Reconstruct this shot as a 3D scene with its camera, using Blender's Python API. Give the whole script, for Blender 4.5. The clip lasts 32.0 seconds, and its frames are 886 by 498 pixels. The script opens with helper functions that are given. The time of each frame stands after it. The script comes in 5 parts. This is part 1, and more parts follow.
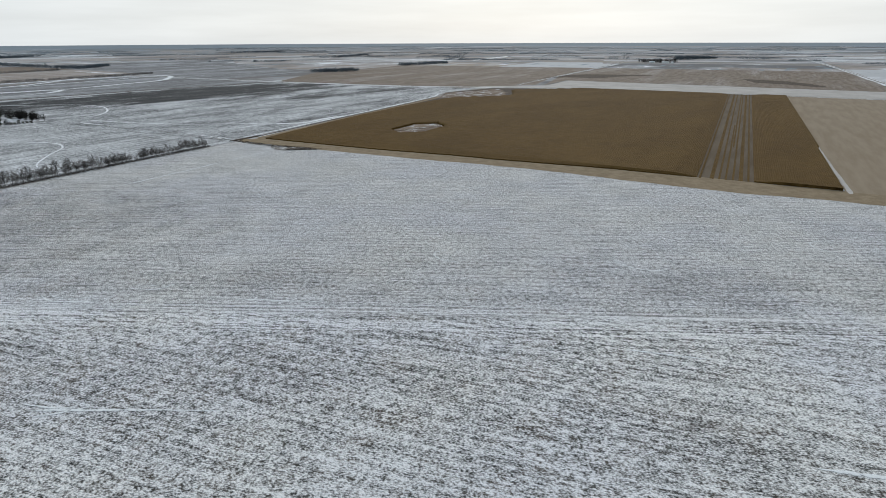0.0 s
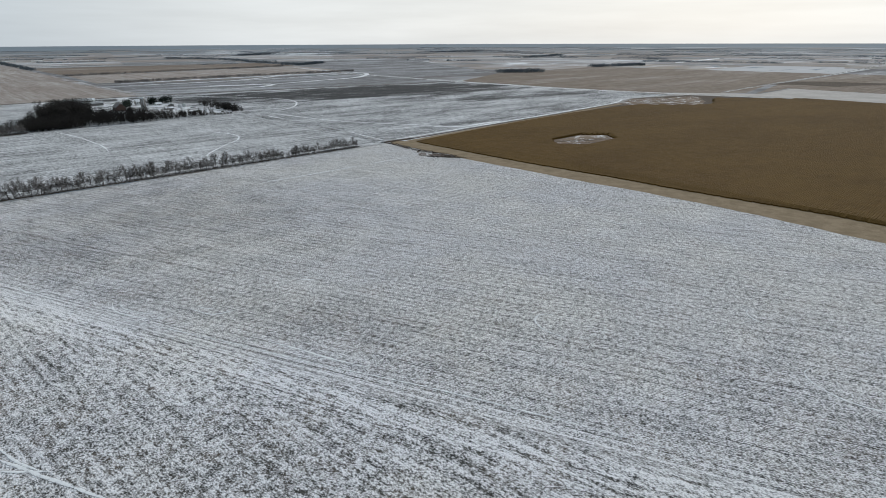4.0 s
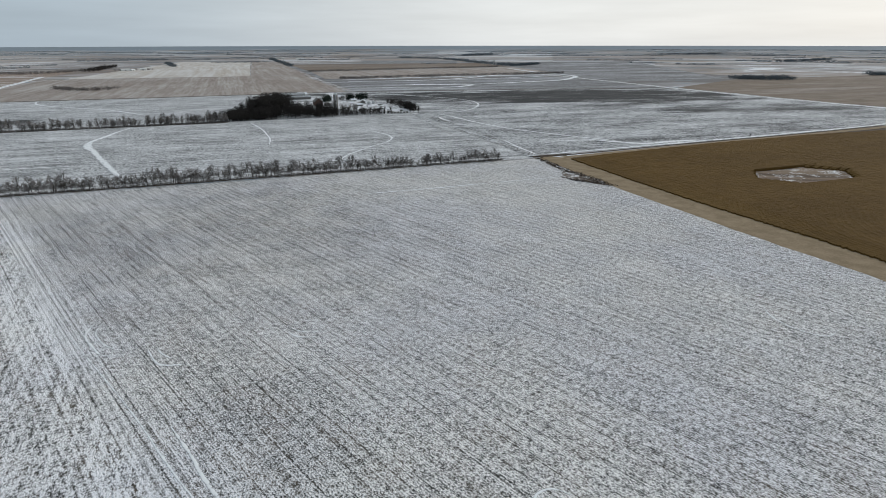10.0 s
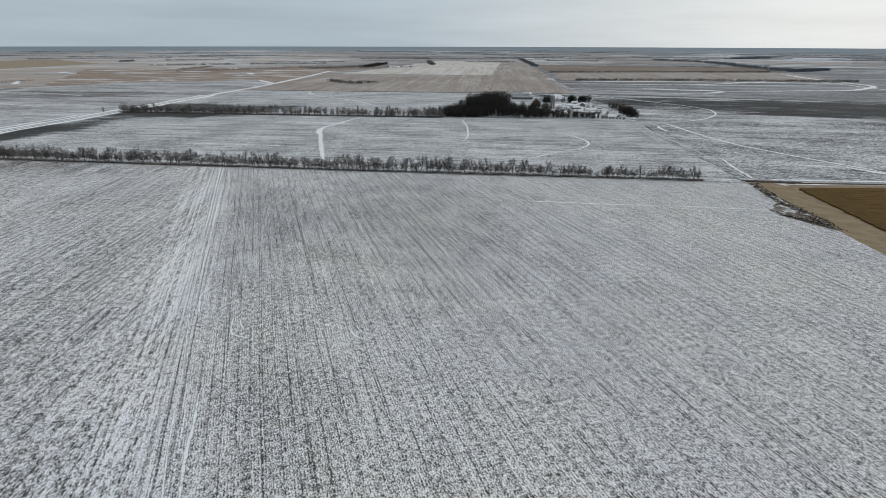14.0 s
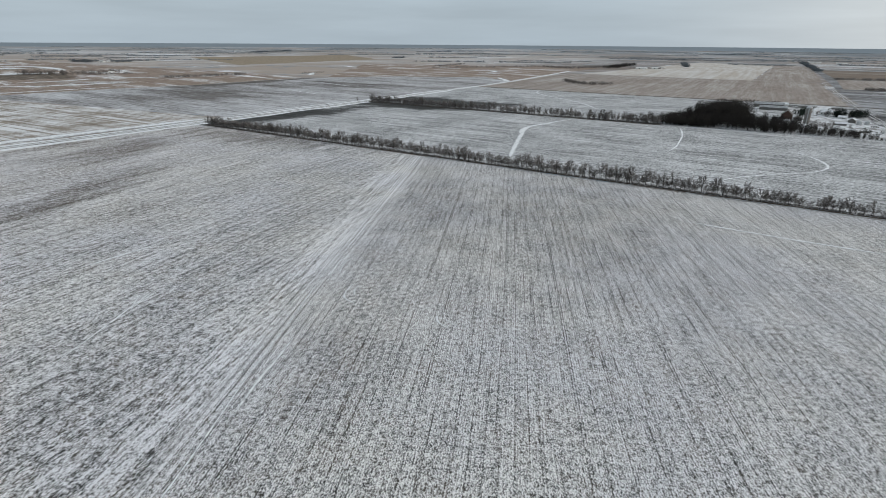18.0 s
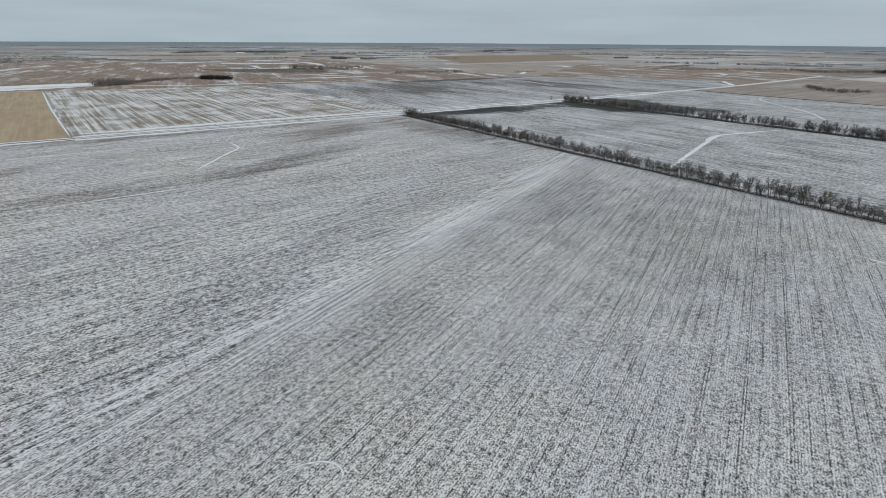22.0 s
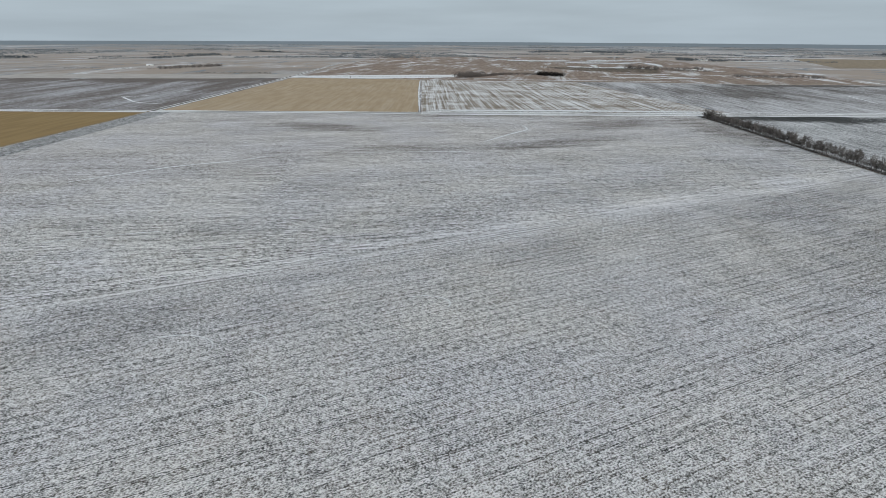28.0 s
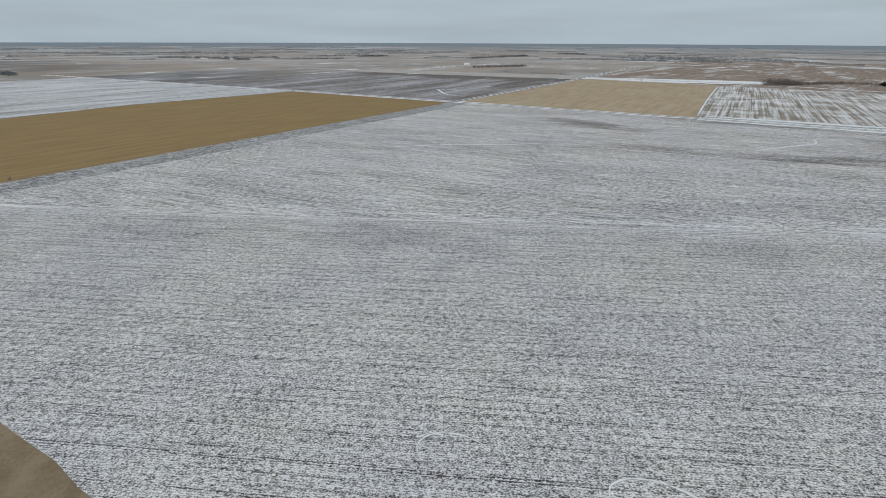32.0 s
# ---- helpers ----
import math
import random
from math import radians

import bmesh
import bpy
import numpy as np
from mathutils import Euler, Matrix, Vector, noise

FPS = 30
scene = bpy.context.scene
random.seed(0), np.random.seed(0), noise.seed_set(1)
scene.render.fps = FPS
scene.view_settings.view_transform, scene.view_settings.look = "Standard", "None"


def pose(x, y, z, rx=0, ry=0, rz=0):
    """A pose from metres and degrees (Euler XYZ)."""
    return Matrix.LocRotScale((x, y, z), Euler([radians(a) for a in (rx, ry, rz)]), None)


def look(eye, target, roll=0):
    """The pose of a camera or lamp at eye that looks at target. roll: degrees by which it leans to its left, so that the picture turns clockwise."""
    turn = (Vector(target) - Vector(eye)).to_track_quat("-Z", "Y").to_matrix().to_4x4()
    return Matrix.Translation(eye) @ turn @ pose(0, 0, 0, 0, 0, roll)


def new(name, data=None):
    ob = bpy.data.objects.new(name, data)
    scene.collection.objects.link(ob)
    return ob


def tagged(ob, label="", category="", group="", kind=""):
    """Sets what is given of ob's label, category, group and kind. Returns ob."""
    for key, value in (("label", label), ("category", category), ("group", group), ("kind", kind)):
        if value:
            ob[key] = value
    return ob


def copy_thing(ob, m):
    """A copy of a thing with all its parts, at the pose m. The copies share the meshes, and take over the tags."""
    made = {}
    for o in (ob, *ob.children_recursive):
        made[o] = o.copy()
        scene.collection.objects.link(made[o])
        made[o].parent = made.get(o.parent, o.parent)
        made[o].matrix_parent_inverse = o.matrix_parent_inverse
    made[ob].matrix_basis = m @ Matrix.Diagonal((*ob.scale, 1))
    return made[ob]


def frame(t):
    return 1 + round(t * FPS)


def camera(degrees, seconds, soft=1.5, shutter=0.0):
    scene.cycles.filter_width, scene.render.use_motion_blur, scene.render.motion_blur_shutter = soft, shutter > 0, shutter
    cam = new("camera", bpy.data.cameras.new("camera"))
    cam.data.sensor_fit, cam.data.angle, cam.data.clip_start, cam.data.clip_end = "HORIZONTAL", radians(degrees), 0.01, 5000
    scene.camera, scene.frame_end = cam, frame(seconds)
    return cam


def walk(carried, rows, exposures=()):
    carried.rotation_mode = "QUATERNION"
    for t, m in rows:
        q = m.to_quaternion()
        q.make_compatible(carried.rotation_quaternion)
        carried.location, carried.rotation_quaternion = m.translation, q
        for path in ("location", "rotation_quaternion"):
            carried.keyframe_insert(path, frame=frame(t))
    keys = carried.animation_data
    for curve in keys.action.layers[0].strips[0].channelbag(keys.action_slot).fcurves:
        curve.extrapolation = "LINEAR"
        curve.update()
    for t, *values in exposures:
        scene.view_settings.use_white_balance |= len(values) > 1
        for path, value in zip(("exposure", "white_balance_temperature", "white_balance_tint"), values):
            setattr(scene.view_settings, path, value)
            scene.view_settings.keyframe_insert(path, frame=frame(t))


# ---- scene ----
PATH = (
    (0, -26.03, 2.00, 102.49, -61.63, -21.53, -0.22),
    (0.5, -16.91, 3.10, 102.70, -57.90, -21.47, -0.14),
    (1, -7.90, 4.30, 102.83, -53.26, -21.44, -0.12),
    (1.5, 0.98, 5.59, 102.89, -49.71, -21.44, -0.15),
    (2, 9.75, 6.94, 102.88, -47.44, -21.46, -0.19),
    (2.5, 18.43, 8.32, 102.78, -45.43, -21.46, -0.20),
    (3, 27.00, 9.73, 102.57, -43.83, -21.47, -0.21),
    (3.5, 35.46, 11.14, 102.28, -42.86, -21.47, -0.21),
    (4, 43.90, 12.50, 101.94, -41.76, -21.45, -0.21),
    (4.5, 52.35, 13.91, 101.63, -39.81, -21.42, -0.22),
    (5, 60.77, 15.39, 101.36, -36.93, -21.38, -0.24),
    (5.5, 69.14, 16.94, 101.10, -34.55, -21.35, -0.25),
    (6, 77.43, 18.67, 100.87, -31.84, -21.32, -0.23),
    (6.5, 85.63, 20.78, 100.66, -29.05, -21.30, -0.18),
    (7, 93.76, 23.29, 100.50, -27.16, -21.29, -0.11),
    (7.5, 101.85, 26.15, 100.37, -26.11, -21.28, -0.06),
    (8, 109.91, 29.25, 100.27, -24.52, -21.28, -0.05),
    (8.5, 117.98, 32.47, 100.18, -22.95, -21.28, -0.06),
    (9, 126.04, 35.71, 100.08, -21.55, -21.28, -0.08),
    (9.5, 134.05, 38.90, 99.96, -20.27, -21.28, -0.08),
    (10, 141.93, 41.99, 99.79, -18.58, -21.28, -0.07),
    (10.5, 149.59, 44.93, 99.57, -15.56, -21.26, -0.05),
    (11, 156.95, 47.64, 99.33, -12.76, -21.25, -0.03),
    (11.5, 164.02, 50.04, 99.08, -9.48, -21.24, -0.00),
    (12, 170.86, 52.10, 98.83, -6.27, -21.23, 0.03),
    (12.5, 177.55, 53.81, 98.61, -3.49, -21.21, 0.05),
    (13, 184.18, 55.20, 98.41, -1.31, -21.20, 0.06),
    (13.5, 190.75, 56.34, 98.26, 2.51, -21.19, 0.09),
    (14, 197.20, 57.30, 98.18, 7.15, -21.17, 0.14),
    (14.5, 203.46, 58.11, 98.19, 11.66, -21.17, 0.19),
    (15, 209.47, 58.57, 98.31, 15.48, -21.18, 0.23),
    (15.5, 215.11, 58.34, 98.58, 18.24, -21.22, 0.25),
    (16, 220.68, 58.33, 98.99, 20.63, -21.27, 0.27),
    (16.5, 226.48, 59.48, 99.44, 23.34, -21.30, 0.33),
    (17, 232.39, 61.45, 99.89, 26.40, -21.33, 0.38),
    (17.5, 238.32, 64.13, 100.32, 29.52, -21.36, 0.41),
    (18, 244.24, 67.48, 100.73, 32.64, -21.38, 0.43),
    (18.5, 250.12, 71.12, 101.07, 35.91, -21.40, 0.44),
    (19, 256.02, 74.72, 101.31, 38.41, -21.42, 0.46),
    (19.5, 262.00, 78.05, 101.45, 40.51, -21.45, 0.47),
    (20, 268.19, 80.92, 101.50, 41.67, -21.47, 0.45),
    (20.5, 274.67, 83.28, 101.50, 44.67, -21.50, 0.41),
    (21, 281.55, 85.24, 101.45, 48.88, -21.51, 0.37),
    (21.5, 288.84, 86.97, 101.36, 52.27, -21.52, 0.34),
    (22, 296.50, 88.66, 101.25, 55.72, -21.54, 0.34),
    (22.5, 304.45, 90.45, 101.12, 58.87, -21.56, 0.37),
    (23, 312.55, 92.40, 100.97, 62.00, -21.59, 0.42),
    (23.5, 320.73, 94.58, 100.79, 65.35, -21.60, 0.49),
    (24, 328.91, 97.03, 100.62, 68.91, -21.61, 0.53),
    (24.5, 337.05, 99.82, 100.47, 71.84, -21.61, 0.52),
    (25, 345.04, 102.91, 100.37, 74.77, -21.60, 0.47),
    (25.5, 352.84, 106.23, 100.32, 77.74, -21.61, 0.42),
    (26, 360.44, 109.75, 100.36, 80.34, -21.62, 0.36),
    (26.5, 367.82, 113.34, 100.47, 82.51, -21.64, 0.30),
    (27, 375.04, 117.11, 100.62, 84.69, -21.65, 0.28),
    (27.5, 382.19, 121.28, 100.72, 87.32, -21.65, 0.28),
    (28, 389.21, 125.83, 100.79, 90.75, -21.65, 0.29),
    (28.5, 396.11, 130.73, 100.84, 93.30, -21.64, 0.29),
    (29, 402.82, 135.98, 100.88, 96.84, -21.63, 0.29),
    (29.5, 409.23, 141.55, 100.92, 99.99, -21.61, 0.29),
    (30, 415.27, 147.42, 100.98, 104.11, -21.58, 0.28),
    (30.5, 420.92, 153.55, 101.08, 107.80, -21.54, 0.26),
    (31, 426.15, 159.89, 101.23, 112.89, -21.52, 0.26),
    (31.5, 430.97, 166.40, 101.43, 117.10, -21.51, 0.25),
    (32, 435.42, 173.01, 101.68, 121.29, -21.53, 0.23),
)


def step(t, x, y, z, yaw, pitch, roll):
    a, b = radians(yaw), radians(pitch)
    ahead = Vector((-math.sin(a) * math.cos(b), math.cos(a) * math.cos(b), math.sin(b)))
    eye = Vector((x, y, z))
    return t, look(eye, eye + ahead, roll)


cam = camera(79.75, 32.0, soft=0.7)
walk(cam, [step(*row) for row in PATH], exposures=[(0, -0.06, 6300, 9), (7, -0.1, 6410, 10), (13, -0.05, 6500, 10), (19, -0.05, 6540, 10), (26, -0.1, 6540, 10), (32, -0.06, 6540, 10)])

# ---- daylight: thin bright overcast, the sun behind it low in the east ----
SUN_AZ, SUN_EL = 70.0, 27.0  # degrees from +y towards +x, above the horizon
sun_way = Vector((math.sin(radians(SUN_AZ)) * math.cos(radians(SUN_EL)),
                  math.cos(radians(SUN_AZ)) * math.cos(radians(SUN_EL)), math.sin(radians(SUN_EL))))
sun = new("sun", bpy.data.lights.new("sun", "SUN"))
sun.data.energy, sun.data.angle, sun.data.color = 1.1, radians(12), (1.0, 0.96, 0.9)
sun.matrix_world = look(sun_way * 500, (0, 0, 0))

world = bpy.data.worlds.new("world")
scene.world = world
world.use_nodes = True
wt = world.node_tree
wt.nodes.clear()
sky = wt.nodes.new("ShaderNodeTexSky")
sky.sky_type, sky.sun_disc = "NISHITA", False
sky.sun_elevation, sky.sun_rotation = radians(SUN_EL), radians(SUN_AZ)
sky.air_density, sky.dust_density = 1.0, 2.0
clear = wt.nodes.new("ShaderNodeBackground")
clear.inputs["Strength"].default_value = 0.06
wt.links.new(sky.outputs[0], clear.inputs["Color"])
where = wt.nodes.new("ShaderNodeTexCoord")
near_sun = wt.nodes.new("ShaderNodeVectorMath")
near_sun.operation = "DOT_PRODUCT"
near_sun.inputs[1].default_value = (math.sin(radians(SUN_AZ)), math.cos(radians(SUN_AZ)), 0.12)
wt.links.new(where.outputs["Generated"], near_sun.inputs[0])
glow = wt.nodes.new("ShaderNodeMapRange")
glow.interpolation_type = "SMOOTHERSTEP"
glow.inputs["From Min"].default_value, glow.inputs["From Max"].default_value = -0.12, 1.05
wt.links.new(near_sun.outputs["Value"], glow.inputs["Value"])
streak = wt.nodes.new("ShaderNodeMapping")
streak.inputs["Scale"].default_value = (2.2, 2.2, 22)
wt.links.new(where.outputs["Generated"], streak.inputs["Vector"])
cloud = wt.nodes.new("ShaderNodeTexNoise")
cloud.inputs["Scale"].default_value, cloud.inputs["Detail"].default_value = 1.6, 5
wt.links.new(streak.outputs[0], cloud.inputs["Vector"])
tone = wt.nodes.new("ShaderNodeMix")
tone.data_type = "RGBA"
tone.inputs[6].default_value, tone.inputs[7].default_value = (0.46, 0.551, 0.625, 1), (0.93, 0.945, 0.93, 1)
wt.links.new(glow.outputs[0], tone.inputs[0])
lift = wt.nodes.new("ShaderNodeMapRange")
lift.inputs["From Min"].default_value, lift.inputs["From Max"].default_value = 0.3, 0.7
lift.inputs["To Min"].default_value, lift.inputs["To Max"].default_value = 0.93, 1.08
wt.links.new(cloud.outputs[0], lift.inputs["Value"])
overcast = wt.nodes.new("ShaderNodeBackground")
wt.links.new(tone.outputs[2], overcast.inputs["Color"])
wt.links.new(lift.outputs[0], overcast.inputs["Strength"])
cover = wt.nodes.new("ShaderNodeMixShader")
cover.inputs[0].default_value = 0.88
wt.links.new(clear.outputs[0], cover.inputs[1])
wt.links.new(overcast.outputs[0], cover.inputs[2])
sky_out = wt.nodes.new("ShaderNodeOutputWorld")
wt.links.new(cover.outputs[0], sky_out.inputs[0])

# ---- materials ----
class Paint:
    """A procedural material and short ways to its nodes."""

    def __init__(self, name, rough=0.9, metal=0.0):
        self.m = bpy.data.materials.new(name)
        self.m.use_nodes = True
        self.t = self.m.node_tree
        self.b = self.t.nodes["Principled BSDF"]
        self.b.inputs["Roughness"].default_value = rough
        self.b.inputs["Metallic"].default_value = metal
        self.b.inputs["Specular IOR Level"].default_value = 0.12 if rough > 0.8 else 0.4
        self.p = self.t.nodes.new("ShaderNodeTexCoord").outputs["Object"]

    def put(self, socket, v):
        if isinstance(v, bpy.types.NodeSocket):
            self.t.links.new(v, socket)
        elif isinstance(v, tuple) and len(v) == 3 and socket.type == "RGBA":
            socket.default_value = (*v, 1)
        else:
            socket.default_value = v

    def math(self, op, a, b=0.0, c=0.0):
        n = self.t.nodes.new("ShaderNodeMath")
        n.operation = op
        for s, v in zip(n.inputs, (a, b, c)):
            self.put(s, v)
        return n.outputs[0]

    def add(self, *parts):
        out = parts[0]
        for v in parts[1:]:
            out = self.math("ADD", out, v)
        return out

    def off(self, fac, k):
        """k times how far a noise lies from its middle."""
        return self.math("MULTIPLY_ADD", fac, k, -0.5 * k)

    def turn(self, yaw, scale=(1, 1, 1), vec=None):
        """Coordinates whose y runs along a line of that yaw."""
        a = self.t.nodes.new("ShaderNodeMapping")
        a.inputs["Rotation"].default_value = (0, 0, -radians(yaw))
        self.put(a.inputs["Vector"], vec or self.p)
        b = self.t.nodes.new("ShaderNodeMapping")
        b.inputs["Scale"].default_value = scale
        self.put(b.inputs["Vector"], a.outputs[0])
        return b.outputs[0]

    def noise(self, vec=None, scale=1.0, detail=2.0, rough=0.5, warp=0.0):
        n = self.t.nodes.new("ShaderNodeTexNoise")
        self.put(n.inputs["Vector"], vec or self.p)
        for key, v in (("Scale", scale), ("Detail", detail), ("Roughness", rough), ("Distortion", warp)):
            n.inputs[key].default_value = v
        return n.outputs[0]

    def step(self, v, lo, hi, to_lo=0.0, to_hi=1.0):
        n = self.t.nodes.new("ShaderNodeMapRange")
        n.interpolation_type = "SMOOTHSTEP"
        for s, x in zip(n.inputs, (v, lo, hi, to_lo, to_hi)):
            self.put(s, x)
        return n.outputs[0]

    def mix(self, fac, a, b):
        n = self.t.nodes.new("ShaderNodeMix")
        n.data_type = "RGBA"
        self.put(n.inputs[0], fac), self.put(n.inputs[6], a), self.put(n.inputs[7], b)
        return n.outputs[2]

    def blend(self, fac, a, b):
        n = self.t.nodes.new("ShaderNodeMix")
        self.put(n.inputs[0], fac), self.put(n.inputs[2], a), self.put(n.inputs[3], b)
        return n.outputs[0]

    def dot(self, way):
        n = self.t.nodes.new("ShaderNodeVectorMath")
        n.operation = "DOT_PRODUCT"
        self.put(n.inputs[0], self.p)
        n.inputs[1].default_value = way
        return n.outputs["Value"]

    def far(self, x, y, sx, sy, yaw=0.0):
        """Distance from a place in units of an ellipse's half axes."""
        a = self.t.nodes.new("ShaderNodeMapping")
        a.vector_type = "TEXTURE"
        a.inputs["Location"].default_value, a.inputs["Rotation"].default_value = (x, y, 0), (0, 0, radians(yaw))
        a.inputs["Scale"].default_value = (sx, sy, 1e5)
        self.put(a.inputs["Vector"], self.p)
        n = self.t.nodes.new("ShaderNodeVectorMath")
        n.operation = "LENGTH"
        self.put(n.inputs[0], a.outputs[0])
        return n.outputs["Value"]

    def bump(self, h, metres, strength=1.0):
        n = self.t.nodes.new("ShaderNodeBump")
        n.inputs["Distance"].default_value, n.inputs["Strength"].default_value = metres, strength
        self.put(n.inputs["Height"], h)
        self.put(self.b.inputs["Normal"], n.outputs[0])

    def done(self, color, rough=None):
        self.put(self.b.inputs["Base Color"], color)
        if rough is not None:
            self.put(self.b.inputs["Roughness"], rough)
        return self.m


SNOW = (0.772, 0.775, 0.787)
LOAM = (0.037, 0.037, 0.035)
BAND = (0.902, 0.432, 0.0)  # across the seam in the big field; the seam lies 165 m along it


def field_mat(name, soil, soil2, cover, yaw, spacing=2.0, k_row=0.6, patch=60.0, k_patch=0.8, clod=0.8, k_clod=1.0,
              soft=0.12, snow=SNOW, bump=0.12, lanes=0.0, lane=12.0, bare=(), drawn=1.0, run=26, coarse=0.7):
    """Worked ground under a thin, broken snow cover. cover 0.5: half white; rows run along yaw."""
    s = Paint(name)
    rows = s.noise(s.turn(yaw, (1 / spacing, 1 / (spacing * run), 1)), 1, 2)
    spots = s.noise(s.turn(yaw, (1 / patch, 1 / (patch * drawn), 1)), 1, 5, 0.6)
    clods = s.noise(s.turn(yaw, (1 / clod, 0.5 / clod, 1)), 1, 3, 0.6)
    grain = s.noise(s.turn(yaw, (0.25 / clod, 0.14 / clod, 1)), 1, 3, 0.65)
    v = s.add(cover, s.off(rows, k_row), s.off(spots, k_patch), s.off(clods, k_clod), s.off(grain, coarse * k_clod))
    if lanes:
        v = s.add(v, s.off(s.noise(s.turn(yaw, (1 / lane, 1 / (lane * 30), 1)), 1, 1), lanes))
    for x, y, sx, sy, turned, k in bare:
        v = s.math("SUBTRACT", v, s.step(s.add(s.far(x, y, sx, sy, turned), s.off(spots, 1.2)), 1.0, 0.25, 0.0, k))
    fac = s.step(v, 0.5 - soft, 0.5 + soft)
    tint = s.noise(s.turn(yaw, (1 / 9, 1 / 70, 1)), 1, 4)
    base = s.mix(s.step(tint, 0.3, 0.7), soil, soil2)
    s.bump(s.add(clods, s.off(rows, 0.6)), bump)
    return s.done(s.mix(fac, base, snow))


def main_field_mat():
    """The big ploughed field: two ways of ploughing that meet in a seam, clods through thin snow."""
    s = Paint("ploughed_snow")
    across = s.math("SUBTRACT", s.dot(BAND), 165.0)
    across = s.add(across, s.off(s.noise(s.p, 1 / 30, 2), 6))
    side = s.step(across, -5, 5)  # 1 on the side of the straight furrows
    # straight furrows: rows of snowy clods, ridges, and an open furrow at every pass of the plough
    clods = s.noise(s.turn(25.6, (1 / 0.44, 1 / 0.66, 1)), 1, 1, 0.6)
    lumps = s.noise(s.turn(25.6, (1 / 1.0, 1 / 1.7, 1)), 1, 2, 0.6)
    heaps = s.noise(s.turn(25.6, (1 / 1.9, 1 / 2.3, 1)), 1, 2, 0.6)
    passes = s.noise(s.turn(25.6, (1 / 6, 1 / 220, 1)), 1, 2)
    spots = s.noise(s.p, 1 / 22, 5, 0.62)
    q = s.t.nodes.new("ShaderNodeSeparateXYZ")
    s.put(q.inputs[0], s.turn(25.6))
    bend = s.off(s.noise(s.turn(25.6, (1 / 26, 1 / 300, 1)), 1, 2), 5.0)
    line = s.add(q.outputs[0], bend, s.off(lumps, 0.55))
    row = s.math("PINGPONG", s.add(line, s.off(clods, 0.5), s.off(lumps, 0.5)), 0.4)
    worn = s.noise(s.turn(25.6, (1 / 2.2, 1 / 30, 1)), 1, 2)
    gone = s.noise(s.turn(25.6, (1 / 3.8, 1 / 45, 1)), 1, 2)
    cut = s.math("MULTIPLY", s.step(s.math("PINGPONG", line, 1.9), 0.36, 0.06), s.step(gone, 0.3, 0.7))
    deep = s.math("MULTIPLY", s.step(s.math("PINGPONG", s.add(line, 0.9), 5.7), 0.42, 0.1), s.step(worn, 0.36, 0.6))
    a = s.add(0.432, s.off(clods, 1.95), s.off(lumps, 1.1), s.off(heaps, 0.97), s.off(spots, 0.24), s.off(passes, 0.06),
              s.math("MULTIPLY", s.math("MULTIPLY", row, s.step(worn, 0.3, 0.7, 0.3, 1.5)), 0.62),
              s.math("MULTIPLY", cut, -0.37), s.math("MULTIPLY", deep, -0.36))
    a = s.math("SUBTRACT", a, s.step(s.add(s.far(130, 370, 120, 170, 26), s.off(spots, 1.6)), 1.0, 0.0, 0.0, 0.14))
    lee = s.math("MULTIPLY", s.step(across, 6, 22), s.step(across, 75, 28))  # thinner snow beside the seam
    a = s.math("SUBTRACT", a, s.math("MULTIPLY", lee, s.step(s.noise(s.turn(25.6, (1 / 30, 1 / 120, 1)), 1, 3), 0.38, 0.62, 0.0, 0.1)))
    # crossed, patchy ploughing
    clods_b = s.noise(s.turn(14, (1 / 0.5, 1 / 0.8, 1)), 1, 1, 0.6)
    lumps_b = s.noise(s.turn(14, (1 / 1.1, 1 / 1.9, 1)), 1, 2, 0.65)
    heaps_b = s.noise(s.turn(14, (1 / 2.2, 1 / 3.6, 1)), 1, 2, 0.6)
    drag = s.noise(s.turn(9, (1 / 1.5, 1 / 44, 1)), 1, 2)
    blot = s.noise(s.turn(12, (1 / 4.5, 1 / 11, 1)), 1, 4, 0.6)
    wide = s.noise(s.turn(10, (1 / 45, 1 / 170, 1)), 1, 4, 0.55)
    b = s.add(0.505, s.off(clods_b, 1.95), s.off(lumps_b, 1.35), s.off(heaps_b, 1.25), s.off(drag, 1.0), s.off(blot, 0.4), s.off(wide, 0.5))
    for x, y, sx, sy, yaw, k in ((-265, -30, 110, 46, 75, 0.33), (-165, 243, 34, 110, 24, 0.36), (-372, 180, 22, 280, 0, 0.3),
                                 (-300, 330, 60, 120, 20, 0.26), (-120, 60, 40, 160, 12, 0.18), (-250, 450, 190, 46, 4, 0.3)):
        b = s.math("SUBTRACT", b, s.step(s.add(s.far(x, y, sx, sy, yaw), s.off(s.noise(s.turn(10, (1 / 14, 1 / 60, 1)), 1, 4), 1.8)), 1.0, 0.0, 0.0, k))
    v = s.blend(side, b, a)
    # the seam: a lighter belt with long straight drags
    belt = s.math("MULTIPLY", s.step(across, -34, -6), s.step(across, 12, 2))
    place = s.t.nodes.new("ShaderNodeSeparateXYZ")
    s.put(place.inputs[0], s.p)
    thick = s.step(place.outputs[1], 60, 300, 0.05, 0.12)  # the belt keeps more snow towards the trees
    drags = s.noise(s.turn(25.6, (1 / 1.0, 1 / 130, 1)), 1, 1)
    v = s.add(v, s.math("MULTIPLY", belt, s.add(thick, s.off(drags, 1.6))))
    fac = s.step(v, -0.1, 1.04)
    soil = s.mix(s.step(s.noise(s.p, 1 / 6, 4), 0.35, 0.65), LOAM, (0.08, 0.08, 0.072))
